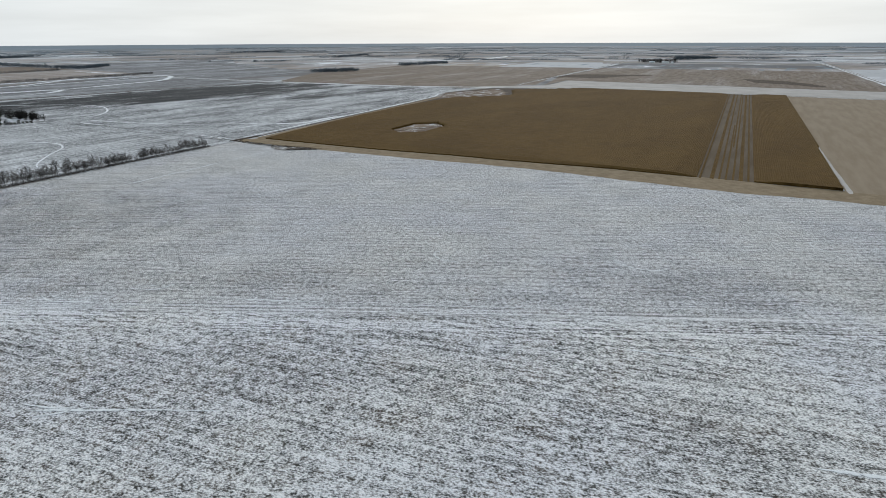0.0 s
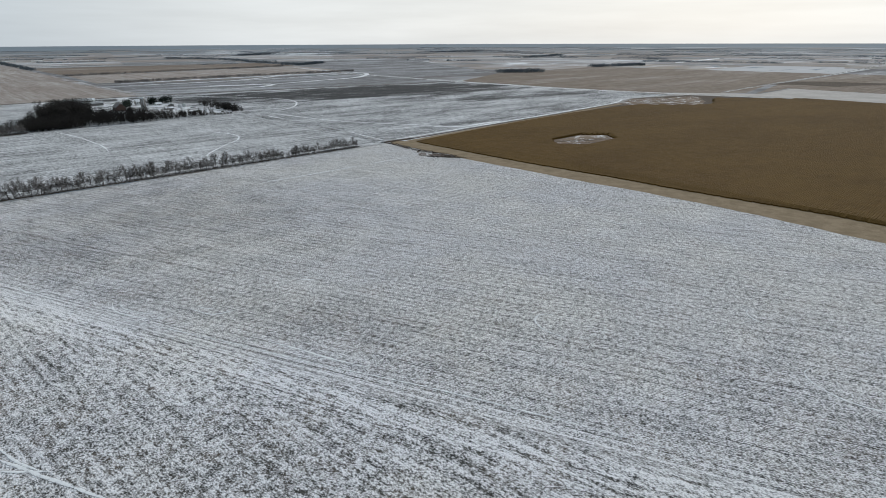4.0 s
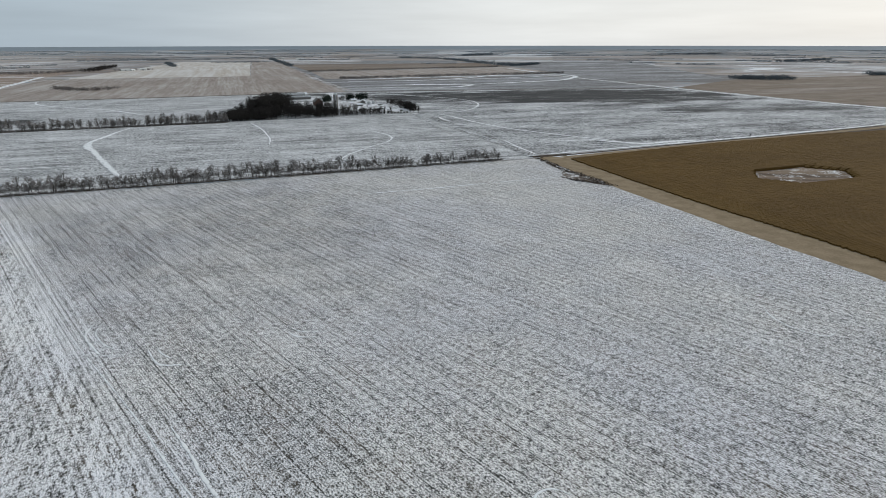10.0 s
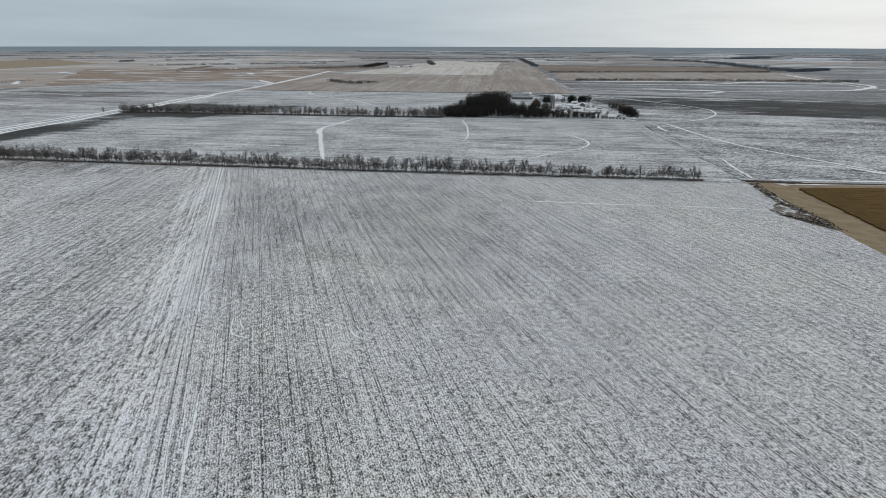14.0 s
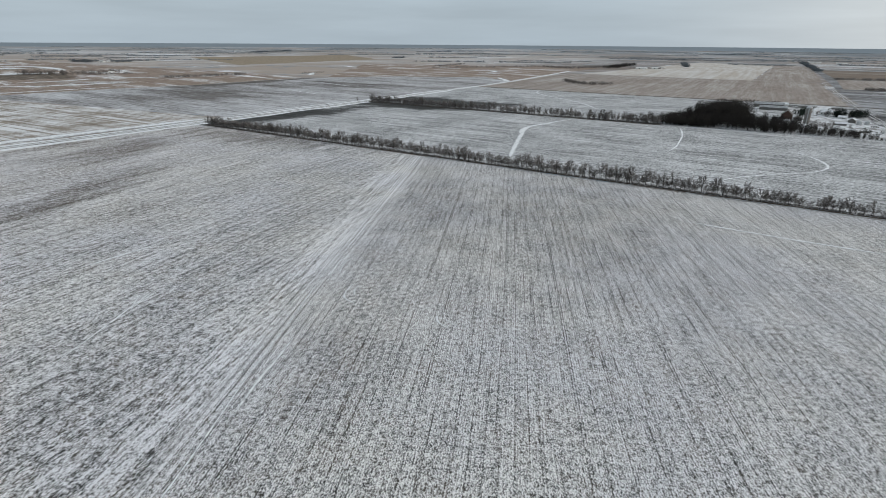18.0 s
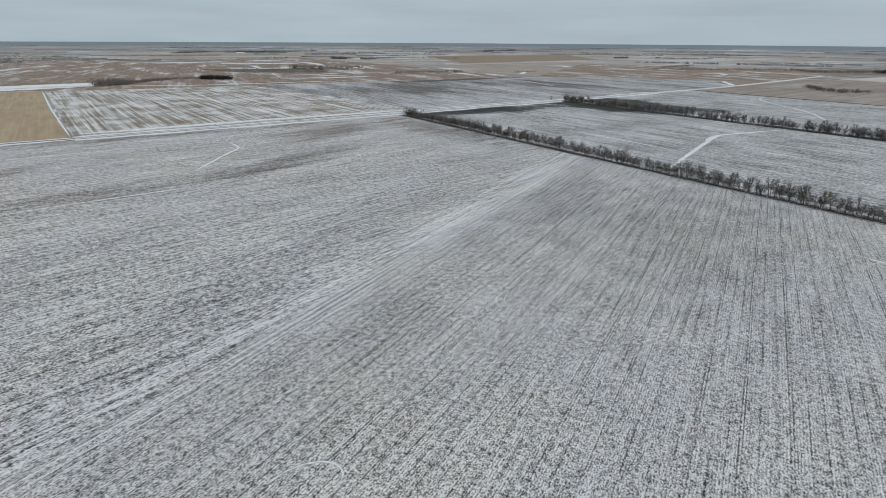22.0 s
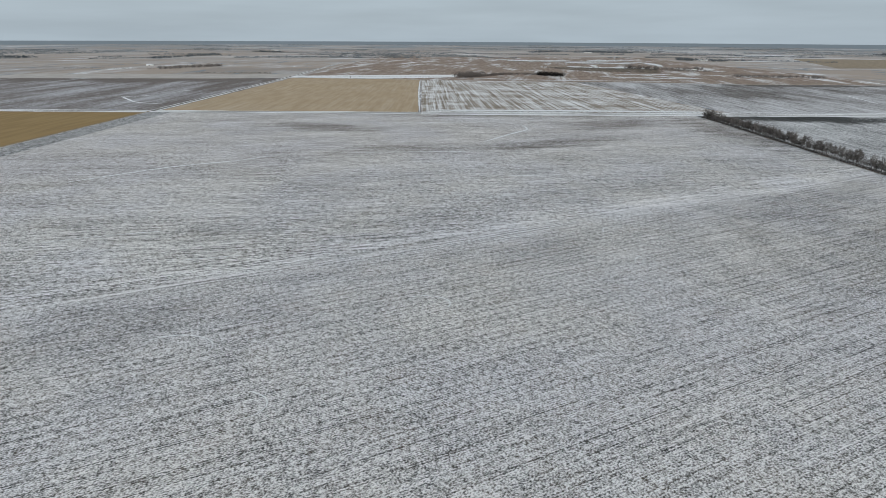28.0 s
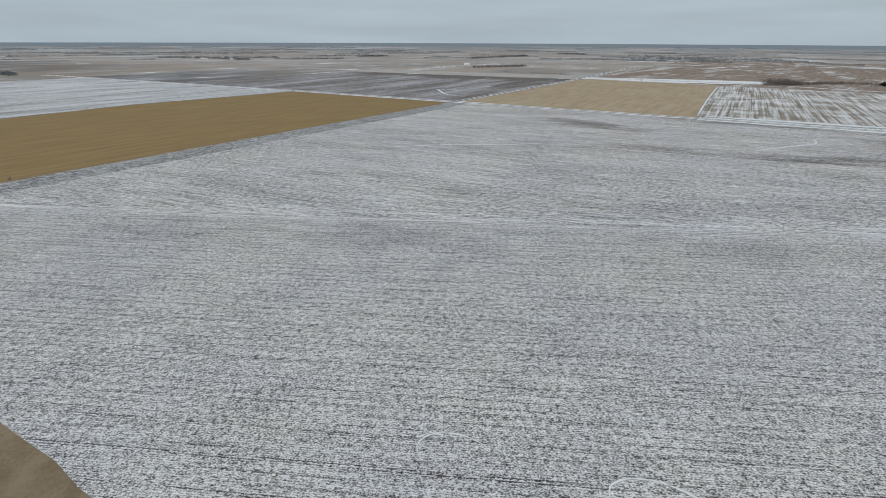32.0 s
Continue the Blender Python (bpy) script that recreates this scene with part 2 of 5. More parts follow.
    soil = s.mix(s.step(s.noise(s.p, 1 / 14, 5, 0.65), 0.42, 0.66, 0.0, 0.6), soil, (0.138, 0.11, 0.086))  # bleached straw ploughed in
    soil = s.mix(s.step(across, -60, -300, 0.0, 0.55), soil, (0.15, 0.112, 0.09))  # browner loam beyond the seam
    blue = s.noise(s.p, 1 / 90, 3)
    snow = s.mix(s.step(blue, 0.35, 0.65), (0.82, 0.812, 0.84), (0.875, 0.856, 0.842))
    s.bump(s.blend(side, clods_b, clods), 0.45)
    return s.done(s.mix(fac, soil, snow))


def plain_mat(name, a, b, scale=1.0, rough=0.85, metal=0.0, bump=0.0, streak=(1, 1, 1)):
    """Two tones mixed by a coarse and a fine noise."""
    s = Paint(name, rough, metal)
    q = s.turn(0, streak)
    coarse, fine = s.noise(q, scale, 4, 0.6), s.noise(q, scale * 9, 3)
    fac = s.step(s.add(s.math("MULTIPLY", coarse, 0.7), s.math("MULTIPLY", fine, 0.3)), 0.36, 0.64)
    if bump:
        s.bump(fine, bump)
    return s.done(s.mix(fac, a, b))


def tree_mat(name, a, b):
    s = Paint(name, 0.95)
    info = s.t.nodes.new("ShaderNodeObjectInfo").outputs["Random"]
    fac = s.add(s.math("MULTIPLY", info, 0.6), s.math("MULTIPLY", s.noise(s.p, 0.9, 3), 0.5))
    return s.done(s.mix(s.step(fac, 0.2, 0.9), a, b))


def far_mat():
    """Distant farmland: half-mile parcels of stubble, ploughland, pasture and thin snow; far out, long bands of them."""
    s = Paint("farmland")
    r = s.far(200, 90, 1, 1)
    q = s.t.nodes.new("ShaderNodeSeparateXYZ")
    s.put(q.inputs[0], s.p)
    dx, dy = s.math("SUBTRACT", q.outputs[0], 200.0), s.math("SUBTRACT", q.outputs[1], 90.0)
    theta = s.math("ARCTAN2", s.add(s.math("MULTIPLY", dx, 0.87), s.math("MULTIPLY", dy, 0.5)),
                   s.add(s.math("MULTIPLY", dx, -0.5), s.math("MULTIPLY", dy, 0.87)))
    ring = s.t.nodes.new("ShaderNodeCombineXYZ")
    s.put(ring.inputs[0], s.math("MULTIPLY", theta, 3600.0)), s.put(ring.inputs[1], r)
    ring = ring.outputs[0]
    out = s.step(r, 2350, 2750)

    def parcels(vec, sx, sy):
        warp = s.t.nodes.new("ShaderNodeMapping")
        warp.inputs["Location"].default_value = (0.02, 0.78, 0)
        warp.inputs["Scale"].default_value = (1 / sx, 1 / sy, 0)
        s.put(warp.inputs["Vector"], vec)
        cell = s.t.nodes.new("ShaderNodeVectorMath")
        cell.operation = "FLOOR"
        s.put(cell.inputs[0], warp.outputs[0])
        wn = s.t.nodes.new("ShaderNodeTexWhiteNoise")
        wn.noise_dimensions = "2D"
        s.put(wn.inputs["Vector"], cell.outputs[0])
        return wn.outputs["Value"]

    value = s.blend(out, parcels(s.p, 800, 400), parcels(ring, 620, 62))
    pick = s.t.nodes.new("ShaderNodeValToRGB")
    pick.color_ramp.interpolation = "CONSTANT"
    tones = ((0.0, (0.225, 0.185, 0.16)), (0.16, (0.28, 0.235, 0.205)), (0.33, (0.17, 0.158, 0.155)), (0.45, (0.25, 0.22, 0.2)),
             (0.56, (0.14, 0.138, 0.142)), (0.68, (0.31, 0.26, 0.215)), (0.8, (0.22, 0.19, 0.17)), (0.92, (0.48, 0.48, 0.49)))
    for i, (at, c) in enumerate(tones):
        e = pick.color_ramp.elements[i] if i < 2 else pick.color_ramp.elements.new(at)
        e.position, e.color = at, (*c, 1)
    s.put(pick.inputs[0], value)
    grass = s.mix(s.step(q.outputs[0], -500, -1100, 0.0, 0.55), pick.outputs[0], (0.47, 0.395, 0.335))  # parcels brightened to the west: their front-lit look put into the colour
    patch = s.blend(out, s.noise(s.turn(0, (1 / 330, 1 / 150, 1)), 1, 7, 0.66), s.noise(s.turn(0, (1 / 420, 1 / 34, 1), ring), 1, 6, 0.62))
    cov = s.add(patch, s.off(s.noise(s.p, 1 / 1100, 2), 0.4))
    thin = s.mix(s.step(cov, 0.42, 0.6, 0.0, 0.45), grass, (0.56, 0.56, 0.58))
    drift = s.mix(s.step(cov, 0.59, 0.64), thin, (0.75, 0.76, 0.78))
    # scrub tone holds the skyline's blue-grey haze as well, thicker with distance
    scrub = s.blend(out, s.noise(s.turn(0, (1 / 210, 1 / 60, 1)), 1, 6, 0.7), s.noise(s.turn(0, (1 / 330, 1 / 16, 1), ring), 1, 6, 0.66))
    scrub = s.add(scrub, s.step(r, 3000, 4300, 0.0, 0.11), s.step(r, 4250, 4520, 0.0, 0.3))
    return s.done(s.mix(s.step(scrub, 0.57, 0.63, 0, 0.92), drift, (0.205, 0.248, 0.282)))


M = {
    "main": main_field_mat(),
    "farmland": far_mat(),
    "snow": plain_mat("drift_snow", (0.74, 0.75, 0.77), (0.85, 0.855, 0.86), 0.15, 0.75, bump=0.03),
    "dusted_dark": field_mat("dusted_ploughland", LOAM, (0.08, 0.08, 0.078), 0.5, 90, 3.4, 0.55, 60, 0.35, 1.1, 1.1, 0.3, coarse=0.36, run=40, bare=((-310, 798, 140, 40, 0, 0.5), (-372, 610, 62, 190, 0, 0.4), (-300, 505, 120, 18, 0, 0.4), (-280, 890, 170, 80, 0, 0.4), (260, 1190, 90, 30, 0, 0.45))),
    "dusted_ne": field_mat("dusted_black_field", (0.028, 0.029, 0.031), (0.065, 0.065, 0.066), 0.465, 84, 3.4, 0.32, 42, 0.7, 1.3, 1.2, 0.32, coarse=0.5, bare=((760, 1010, 500, 190, -14, 0.36), (400, 1100, 110, 80, 0, 0.25), (640, 930, 110, 30, -4, 0.2), (560, 530, 120, 16, 0, 0.12), (900, 720, 260, 60, -8, 0.16)), drawn=2.6),
    "dusted_nw": field_mat("thin_snow_field", (0.095, 0.086, 0.08), (0.165, 0.147, 0.135), 0.49, 88, 3.5, 0.7, 60, 0.7, 2.0, 0.5, 0.28, snow=(0.64, 0.64, 0.66), bare=((-830, 800, 260, 190, -30, 0.12), (-935, 1000, 40, 260, 0, 0.4), (-700, 1080, 240, 100, 0, 0.16)), drawn=5.0),
    "grey_sw": field_mat("grey_ploughland", (0.14, 0.118, 0.107), (0.19, 0.165, 0.152), 0.4, 90, 4, 0.4, 60, 0.9, 2.5, 0.6, 0.3, snow=(0.58, 0.585, 0.62), drawn=7.0, bare=((-1040, -700, 150, 520, 0, 0.4), (-800, -380, 220, 60, 0, 0.15))),
    "striped": field_mat("striped_stubble", (0.225, 0.186, 0.148), (0.3, 0.252, 0.204), 0.48, 93, 3.2, 1.0, 55, 1.0, 1.6, 0.5, 0.25, snow=(0.73, 0.725, 0.73), lanes=0.6, lane=7.0, run=60),
    "olive": field_mat("olive_stubble", (0.26, 0.208, 0.15), (0.33, 0.27, 0.2), 0.22, 40, 8.0, 0.3, 200, 0.5, 3.0, 0.4, 0.25, snow=(0.5, 0.47, 0.42)),
    "tan_rows": field_mat("pale_stubble", (0.385, 0.288, 0.185), (0.45, 0.35, 0.235), 0.29, 91, 3.0, 0.6, 120, 0.5, 2.0, 0.3, 0.3, snow=(0.57, 0.49, 0.4), run=110),
    "gold": field_mat("golden_stubble", (0.265, 0.18, 0.082), (0.315, 0.218, 0.102), 0.12, 90, 3.0, 0.25, 140, 0.3, 2.0, 0.4, 0.25, snow=(0.5, 0.45, 0.33)),
    "tan_flat": field_mat("dun_stubble", (0.245, 0.188, 0.128), (0.295, 0.232, 0.165), 0.22, 88, 4.0, 0.3, 150, 0.4, 2.0, 0.3, 0.3, snow=(0.38, 0.325, 0.26), drawn=3.0),
    "north_tan": field_mat("grey_stubble", (0.24, 0.195, 0.168), (0.3, 0.252, 0.222), 0.4, 2, 5.0, 0.5, 200, 0.5, 2.0, 0.5, 0.3, snow=(0.5, 0.47, 0.44), lanes=0.5, lane=22),
    "pale_north": field_mat("pale_snowed_stubble", (0.41, 0.35, 0.295), (0.48, 0.42, 0.36), 0.5, 2, 14.0, 0.8, 200, 0.5, 3.0, 0.3, 0.3, snow=(0.62, 0.6, 0.58), lanes=0.4, lane=40),
    "pasture": field_mat("winter_pasture", (0.225, 0.165, 0.13), (0.33, 0.262, 0.215), 0.34, 80, 9.0, 0.4, 65, 1.3, 4.0, 0.4, 0.16, drawn=4.5),
    "cut_corn": field_mat("cut_corn_stubble", (0.096, 0.069, 0.042), (0.132, 0.099, 0.066), 0.3, 88, 1.6, 0.6, 60, 0.8, 1.5, 0.5, 0.3, snow=(0.145, 0.118, 0.09), drawn=3.0),
    "verge": plain_mat("verge_grass", (0.212, 0.158, 0.1), (0.292, 0.225, 0.148), 0.12, 0.95, bump=0.1),
    "weeds": plain_mat("dead_weeds", (0.055, 0.043, 0.035), (0.13, 0.1, 0.075), 0.5, 0.95, bump=0.2),
    "headland": field_mat("headland_clods", LOAM, (0.09, 0.085, 0.08), 0.43, 90, 2.4, 0.12, 30, 0.2, 0.7, 1.3, 0.34),
    "brown_flat": field_mat("brown_stubble", (0.155, 0.118, 0.09), (0.235, 0.187, 0.148), 0.28, 88, 5.0, 0.4, 90, 1.0, 2.0, 0.4, 0.25, snow=(0.4, 0.37, 0.35), lanes=0.3, lane=30, drawn=6.0),
    "snowed": field_mat("snowed_stubble", (0.2, 0.178, 0.168), (0.28, 0.25, 0.235), 0.56, 88, 4.0, 0.5, 36, 0.95, 2.0, 0.5, 0.28, snow=(0.67, 0.672, 0.7), drawn=7.0),
    "reeds": field_mat("reeds_in_snow", (0.1, 0.07, 0.05), (0.23, 0.17, 0.125), 0.31, 60, 2.0, 0.4, 14, 1.5, 0.8, 1.0, 0.12),
    "yard": field_mat("trampled_yard_snow", (0.085, 0.075, 0.065), (0.17, 0.15, 0.13), 0.58, 20, 4.0, 0.5, 26, 1.0, 1.5, 0.7, 0.2, snow=(0.72, 0.73, 0.75)),
    "far_grey": field_mat("far_grey_field", (0.1, 0.098, 0.1), (0.16, 0.152, 0.15), 0.38, 84, 9.0, 0.3, 60, 0.75, 4.0, 0.4, 0.28, snow=(0.62, 0.63, 0.66), drawn=9.0),
    "pale_band": plain_mat("pale_snowed_stubble_band", (0.4, 0.368, 0.34), (0.5, 0.467, 0.44), 0.02, 0.9),
    "wet": field_mat("wet_meadow_sedge", (0.1, 0.08, 0.064), (0.175, 0.14, 0.108), 0.3, 80, 6.0, 0.5, 30, 1.0, 3.0, 0.5, 0.2, snow=(0.36, 0.31, 0.26), drawn=5.0),
    "weedy": field_mat("weeds_in_snow", (0.05, 0.036, 0.026), (0.12, 0.085, 0.058), 0.36, 20, 1.5, 0.5, 9, 0.9, 0.7, 1.0, 0.16),
    "road": plain_mat("gravel_road", (0.16, 0.15, 0.14), (0.24, 0.225, 0.21), 0.3, 0.9),
    "snow_flat": field_mat("streaked_snow_flat", (0.2, 0.16, 0.13), (0.3, 0.25, 0.2), 0.72, 4, 10.0, 0.5, 40, 0.7, 4.0, 0.3, 0.2, snow=(0.8, 0.8, 0.81), drawn=8.0),
    "packed": plain_mat("packed_snow_road", (0.5, 0.5, 0.505), (0.74, 0.74, 0.745), 0.25, 0.8, streak=(1, 0.15, 1)),
    "corn": None,
}


def corn_mat():
    s = Paint("standing_corn", 0.95)
    rows = s.noise(s.turn(90, (1 / 1.5, 1 / 30, 1)), 1, 2)
    big = s.noise(s.turn(80, (1 / 60, 1 / 160, 1)), 1, 5, 0.6)
    fine = s.noise(s.p, 1.4, 3, 0.7)
    blotch = s.noise(s.p, 1 / 11, 5, 0.7)
    fac = s.add(s.math("MULTIPLY", big, 0.4), s.math("MULTIPLY", blotch, 0.4), s.math("MULTIPLY", rows, 0.08), s.math("MULTIPLY", fine, 0.22))
    s.bump(fine, 0.4)
    return s.done(s.mix(s.step(fac, 0.38, 0.72), (0.088, 0.05, 0.014), (0.138, 0.081, 0.023)))


def drift_mat():
    """Wind-blown snow that thins out into the ground: ragged along its rim, with holes."""
    s = Paint("drift_rim_snow", 0.75)
    rim = s.t.nodes.new("ShaderNodeAttribute")
    rim.attribute_name = "rim"
    ragged = s.noise(s.p, 0.35, 5, 0.7)
    fine = s.noise(s.p, 1.6, 3, 0.6)
    v = s.add(rim.outputs["Fac"], s.off(ragged, 1.9), s.off(fine, 0.7))
    s.put(s.b.inputs["Alpha"], s.step(v, 0.2, 0.82))
    s.bump(ragged, 0.08)
    return s.done(s.mix(s.step(ragged, 0.35, 0.65), (0.72, 0.73, 0.75), (0.82, 0.825, 0.83)))


M["drift"] = drift_mat()
M["corn"] = corn_mat()
M["bark"] = tree_mat("bark", (0.08, 0.072, 0.068), (0.14, 0.129, 0.122))
M["twigs"] = tree_mat("twigs", (0.135, 0.121, 0.113), (0.26, 0.238, 0.225))
M["dark_twigs"] = tree_mat("dark_twigs", (0.02, 0.018, 0.017), (0.046, 0.041, 0.037))
M["spruce"] = tree_mat("spruce_needles", (0.012, 0.018, 0.014), (0.03, 0.04, 0.03))
# haze of distance is mixed into both colours: paler and bluer than twigs
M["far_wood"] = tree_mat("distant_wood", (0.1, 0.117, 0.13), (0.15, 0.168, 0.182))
M["pale_wood"] = tree_mat("distant_hazed_wood", (0.15, 0.172, 0.19), (0.2, 0.222, 0.24))

# ---- shapes ----
MID, FLAT, EDGE, RISE = Vector((200, 90, 0)), 2200.0, 4700.0, 74.0


def land(x, y):
    """Height of the land: flat prairie that lifts far out towards the skyline."""
    r = math.hypot(x - MID.x, y - MID.y)
    return RISE * (max(0.0, r - FLAT) / (EDGE - FLAT)) ** 2


def lie(x, y):
    """Where a place of a wide flat plain comes to lie on the lifting land, and how much smaller it is there."""
    dx, dy = x - MID.x, y - MID.y
    r = math.hypot(dx, dy)
    if r <= FLAT:
        return x, y, 1.0
    lo, hi = FLAT, EDGE - 20
    for _ in range(40):
        mid = (lo + hi) / 2
        if 100.0 - RISE * ((mid - FLAT) / (EDGE - FLAT)) ** 2 > 100.0 * mid / r:
            lo = mid
        else:
            hi = mid
    return MID.x + dx * lo / r, MID.y + dy * lo / r, lo / r


def far_sheet(name, corners, material, label, z=0.25, category="field"):
    """A distant field with four corners of the flat plain, laid over the lifting land."""
    n = 24
    a, b, c, d = (Vector(p) for p in corners)
    verts, faces = [], []
    for i in range(n + 1):
        for j in range(n + 1):
            p = a.lerp(b, j / n).lerp(d.lerp(c, j / n), i / n)
            x, y, k = lie(p.x, p.y)
            verts.append((x, y, land(x, y) + z))
    for i in range(n):
        for j in range(n):
            k = i * (n + 1) + j
            faces.append((k, k + 1, k + n + 2, k + n + 1))
    me = mesh_of(name, verts, faces, material, True)
    if me.polygons[0].normal.z < 0:
        me.flip_normals()
    return tagged(link(name, me), label, category, kind="structure")


def mesh_of(name, verts, faces, material, smooth=False):
    me = bpy.data.meshes.new(name)
    me.from_pydata(verts, [], faces)
    me.materials.append(material)
    if smooth:
        me.polygons.foreach_set("use_smooth", [True] * len(me.polygons))
    me.update()
    return me


def link(name, me, parent=None, label="", m=None):
    ob = new(name, me)
    if parent:
        ob.parent = parent
    if m is not None:
        ob.matrix_basis = m
    if label:
        ob["label"] = label
    return ob


def part(name, bm, material, parent, label=""):
    me = bpy.data.meshes.new(name)
    bm.to_mesh(me)
    bm.free()
    me.materials.append(material)
    return link(name, me, parent, label)


def thing(name, x, y, label, category, group="", yaw=0.0, z=None):
    ob = new(name)
    ob.empty_display_size = 0.5
    ob.matrix_basis = pose(x, y, land(x, y) if z is None else z, 0, 0, yaw)
    return tagged(ob, label, category, group)


def box(bm, x0, y0, z0, x1, y1, z1, bevel=0.0):
    r = bmesh.ops.create_cube(bm, size=1)
    for v in r["verts"]:
        v.co = Vector((x0 + (v.co.x + 0.5) * (x1 - x0), y0 + (v.co.y + 0.5) * (y1 - y0), z0 + (v.co.z + 0.5) * (z1 - z0)))
    if bevel:
        bmesh.ops.bevel(bm, geom=list({e for v in r["verts"] for e in v.link_edges}), offset=bevel, segments=1, affect="EDGES")
    return r["verts"]


def boxed(x0, y0, z0, x1, y1, z1, bevel=0.0):
    bm = bmesh.new()
    box(bm, x0, y0, z0, x1, y1, z1, bevel)
    return bm


def tube(bm, x, y, z0, z1, r0, r1, seg=12, cap=True):
    ring = []
    for z, r in ((z0, r0), (z1, r1)):
        ring.append([bm.verts.new((x + r * math.cos(i * math.tau / seg), y + r * math.sin(i * math.tau / seg), z)) for i in range(seg)])
    for i in range(seg):
        bm.faces.new((ring[0][i], ring[0][(i + 1) % seg], ring[1][(i + 1) % seg], ring[1][i]))
    if cap:
        bm.faces.new(ring[1])
        bm.faces.new(ring[0][::-1])


def curve_through(pts, gap):
    """Points along a smooth line through the given ones."""
    out = []
    n = len(pts)
    for i in range(n - 1):
        p0, p1, p2, p3 = (Vector(pts[max(0, min(n - 1, i + k))]) for k in (-1, 0, 1, 2))
        steps = max(1, int((p2 - p1).length / gap))
        for k in range(steps):
            u = k / steps
            out.append(0.5 * (2 * p1 + (p2 - p0) * u + (2 * p0 - 5 * p1 + 4 * p2 - p3) * u * u + (3 * p1 - p0 - 3 * p2 + p3) * u ** 3))
    return out + [Vector(pts[-1])]


def sheet(name, pts, material, label, z=0.05, ragged=1.2, gap=12.0, category="field"):
    """A piece of ground inside a ring of corners, with a slightly uneven edge."""
    rnd = random.Random(name + label)
    ring = []
    for i, p in enumerate(pts):
        a, b = Vector(p), Vector(pts[(i + 1) % len(pts)])
        n = max(1, int((b - a).length / gap))
        side = Vector((-(b - a).y, (b - a).x)).normalized()
        for k in range(n):
            ring.append(a.lerp(b, k / n) + side * rnd.uniform(-ragged, ragged) * (k > 0))
    bm = bmesh.new()
    face = bm.faces.new([bm.verts.new((p.x, p.y, z)) for p in ring])
    if face.normal.z < 0:
        face.normal_flip()
    bmesh.ops.triangulate(bm, faces=[face])
    bmesh.ops.recalc_face_normals(bm, faces=bm.faces)
    if bm.faces[:][0].normal.z < 0:
        bmesh.ops.reverse_faces(bm, faces=bm.faces)
    ob = part(name, bm, material, None)
    return tagged(ob, label, category, kind="structure")


def ribbon(name, pts, width, material, label, z=0.1, crown=0.15, wobble=0.25, gap=4.0, kind="structure", category="road", taper=False):
    """A long low strip with a rounded back: a road, a track or a snow drift."""
    rnd = random.Random(name + label + str(pts[0]))
    line = [Vector(lie(p.x, p.y)[:2]) for p in curve_through(pts, gap)]
    verts, faces = [], []
    n = len(line)
    wa = wb = 1.0
    for i, p in enumerate(line):
        t = (line[min(n - 1, i + 1)] - line[max(0, i - 1)]).normalized()
        side = Vector((-t.y, t.x))
        wa, wb = (0.75 * w + 0.25 * (1 + rnd.uniform(-1, 1) * 2 * wobble) for w in (wa, wb))
        end = min(1.0, 0.15 + min(i, n - 1 - i) / (0.18 * n + 1)) if taper else 1.0
        h = width / 2 * end
        g = land(p.x, p.y)
        for off, up in ((-wa, 0.0), (-0.5 * wa, 0.7), (0, 1.0), (0.5 * wb, 0.7), (wb, 0.0)):
            q = p + side * h * off
            verts.append((q.x, q.y, g + z + crown * up))
    for i in range(n - 1):
        for k in range(4):
            a = 5 * i + k
            faces.append((a, a + 1, a + 6, a + 5))
    me = mesh_of(name, verts, faces, material, True)
    if me.polygons[0].normal.z < 0:
        me.flip_normals()
    rim = me.attributes.new("rim", "FLOAT", "POINT")
    rim.data.foreach_set("value", [0.0, 0.62, 1.0, 0.62, 0.0] * n)
    ob = link(name, me)
    return tagged(ob, label, category, kind=kind)


def prism(verts, faces, a, b, r0, r1, seg=3):
    """A tapered stick from a to b, into lists of points and faces."""
    w = (b - a).normalized()
    u = w.orthogonal().normalized()
    v = w.cross(u)
    k = len(verts)
    for p, r in ((a, r0), (b, r1)):
        for i in range(seg):
            c = math.tau * i / seg
            verts.append(tuple(p + (u * math.cos(c) + v * math.sin(c)) * r))
    for i in range(seg):
        j = (i + 1) % seg
        faces.append((k + i, k + j, k + seg + j, k + seg + i))


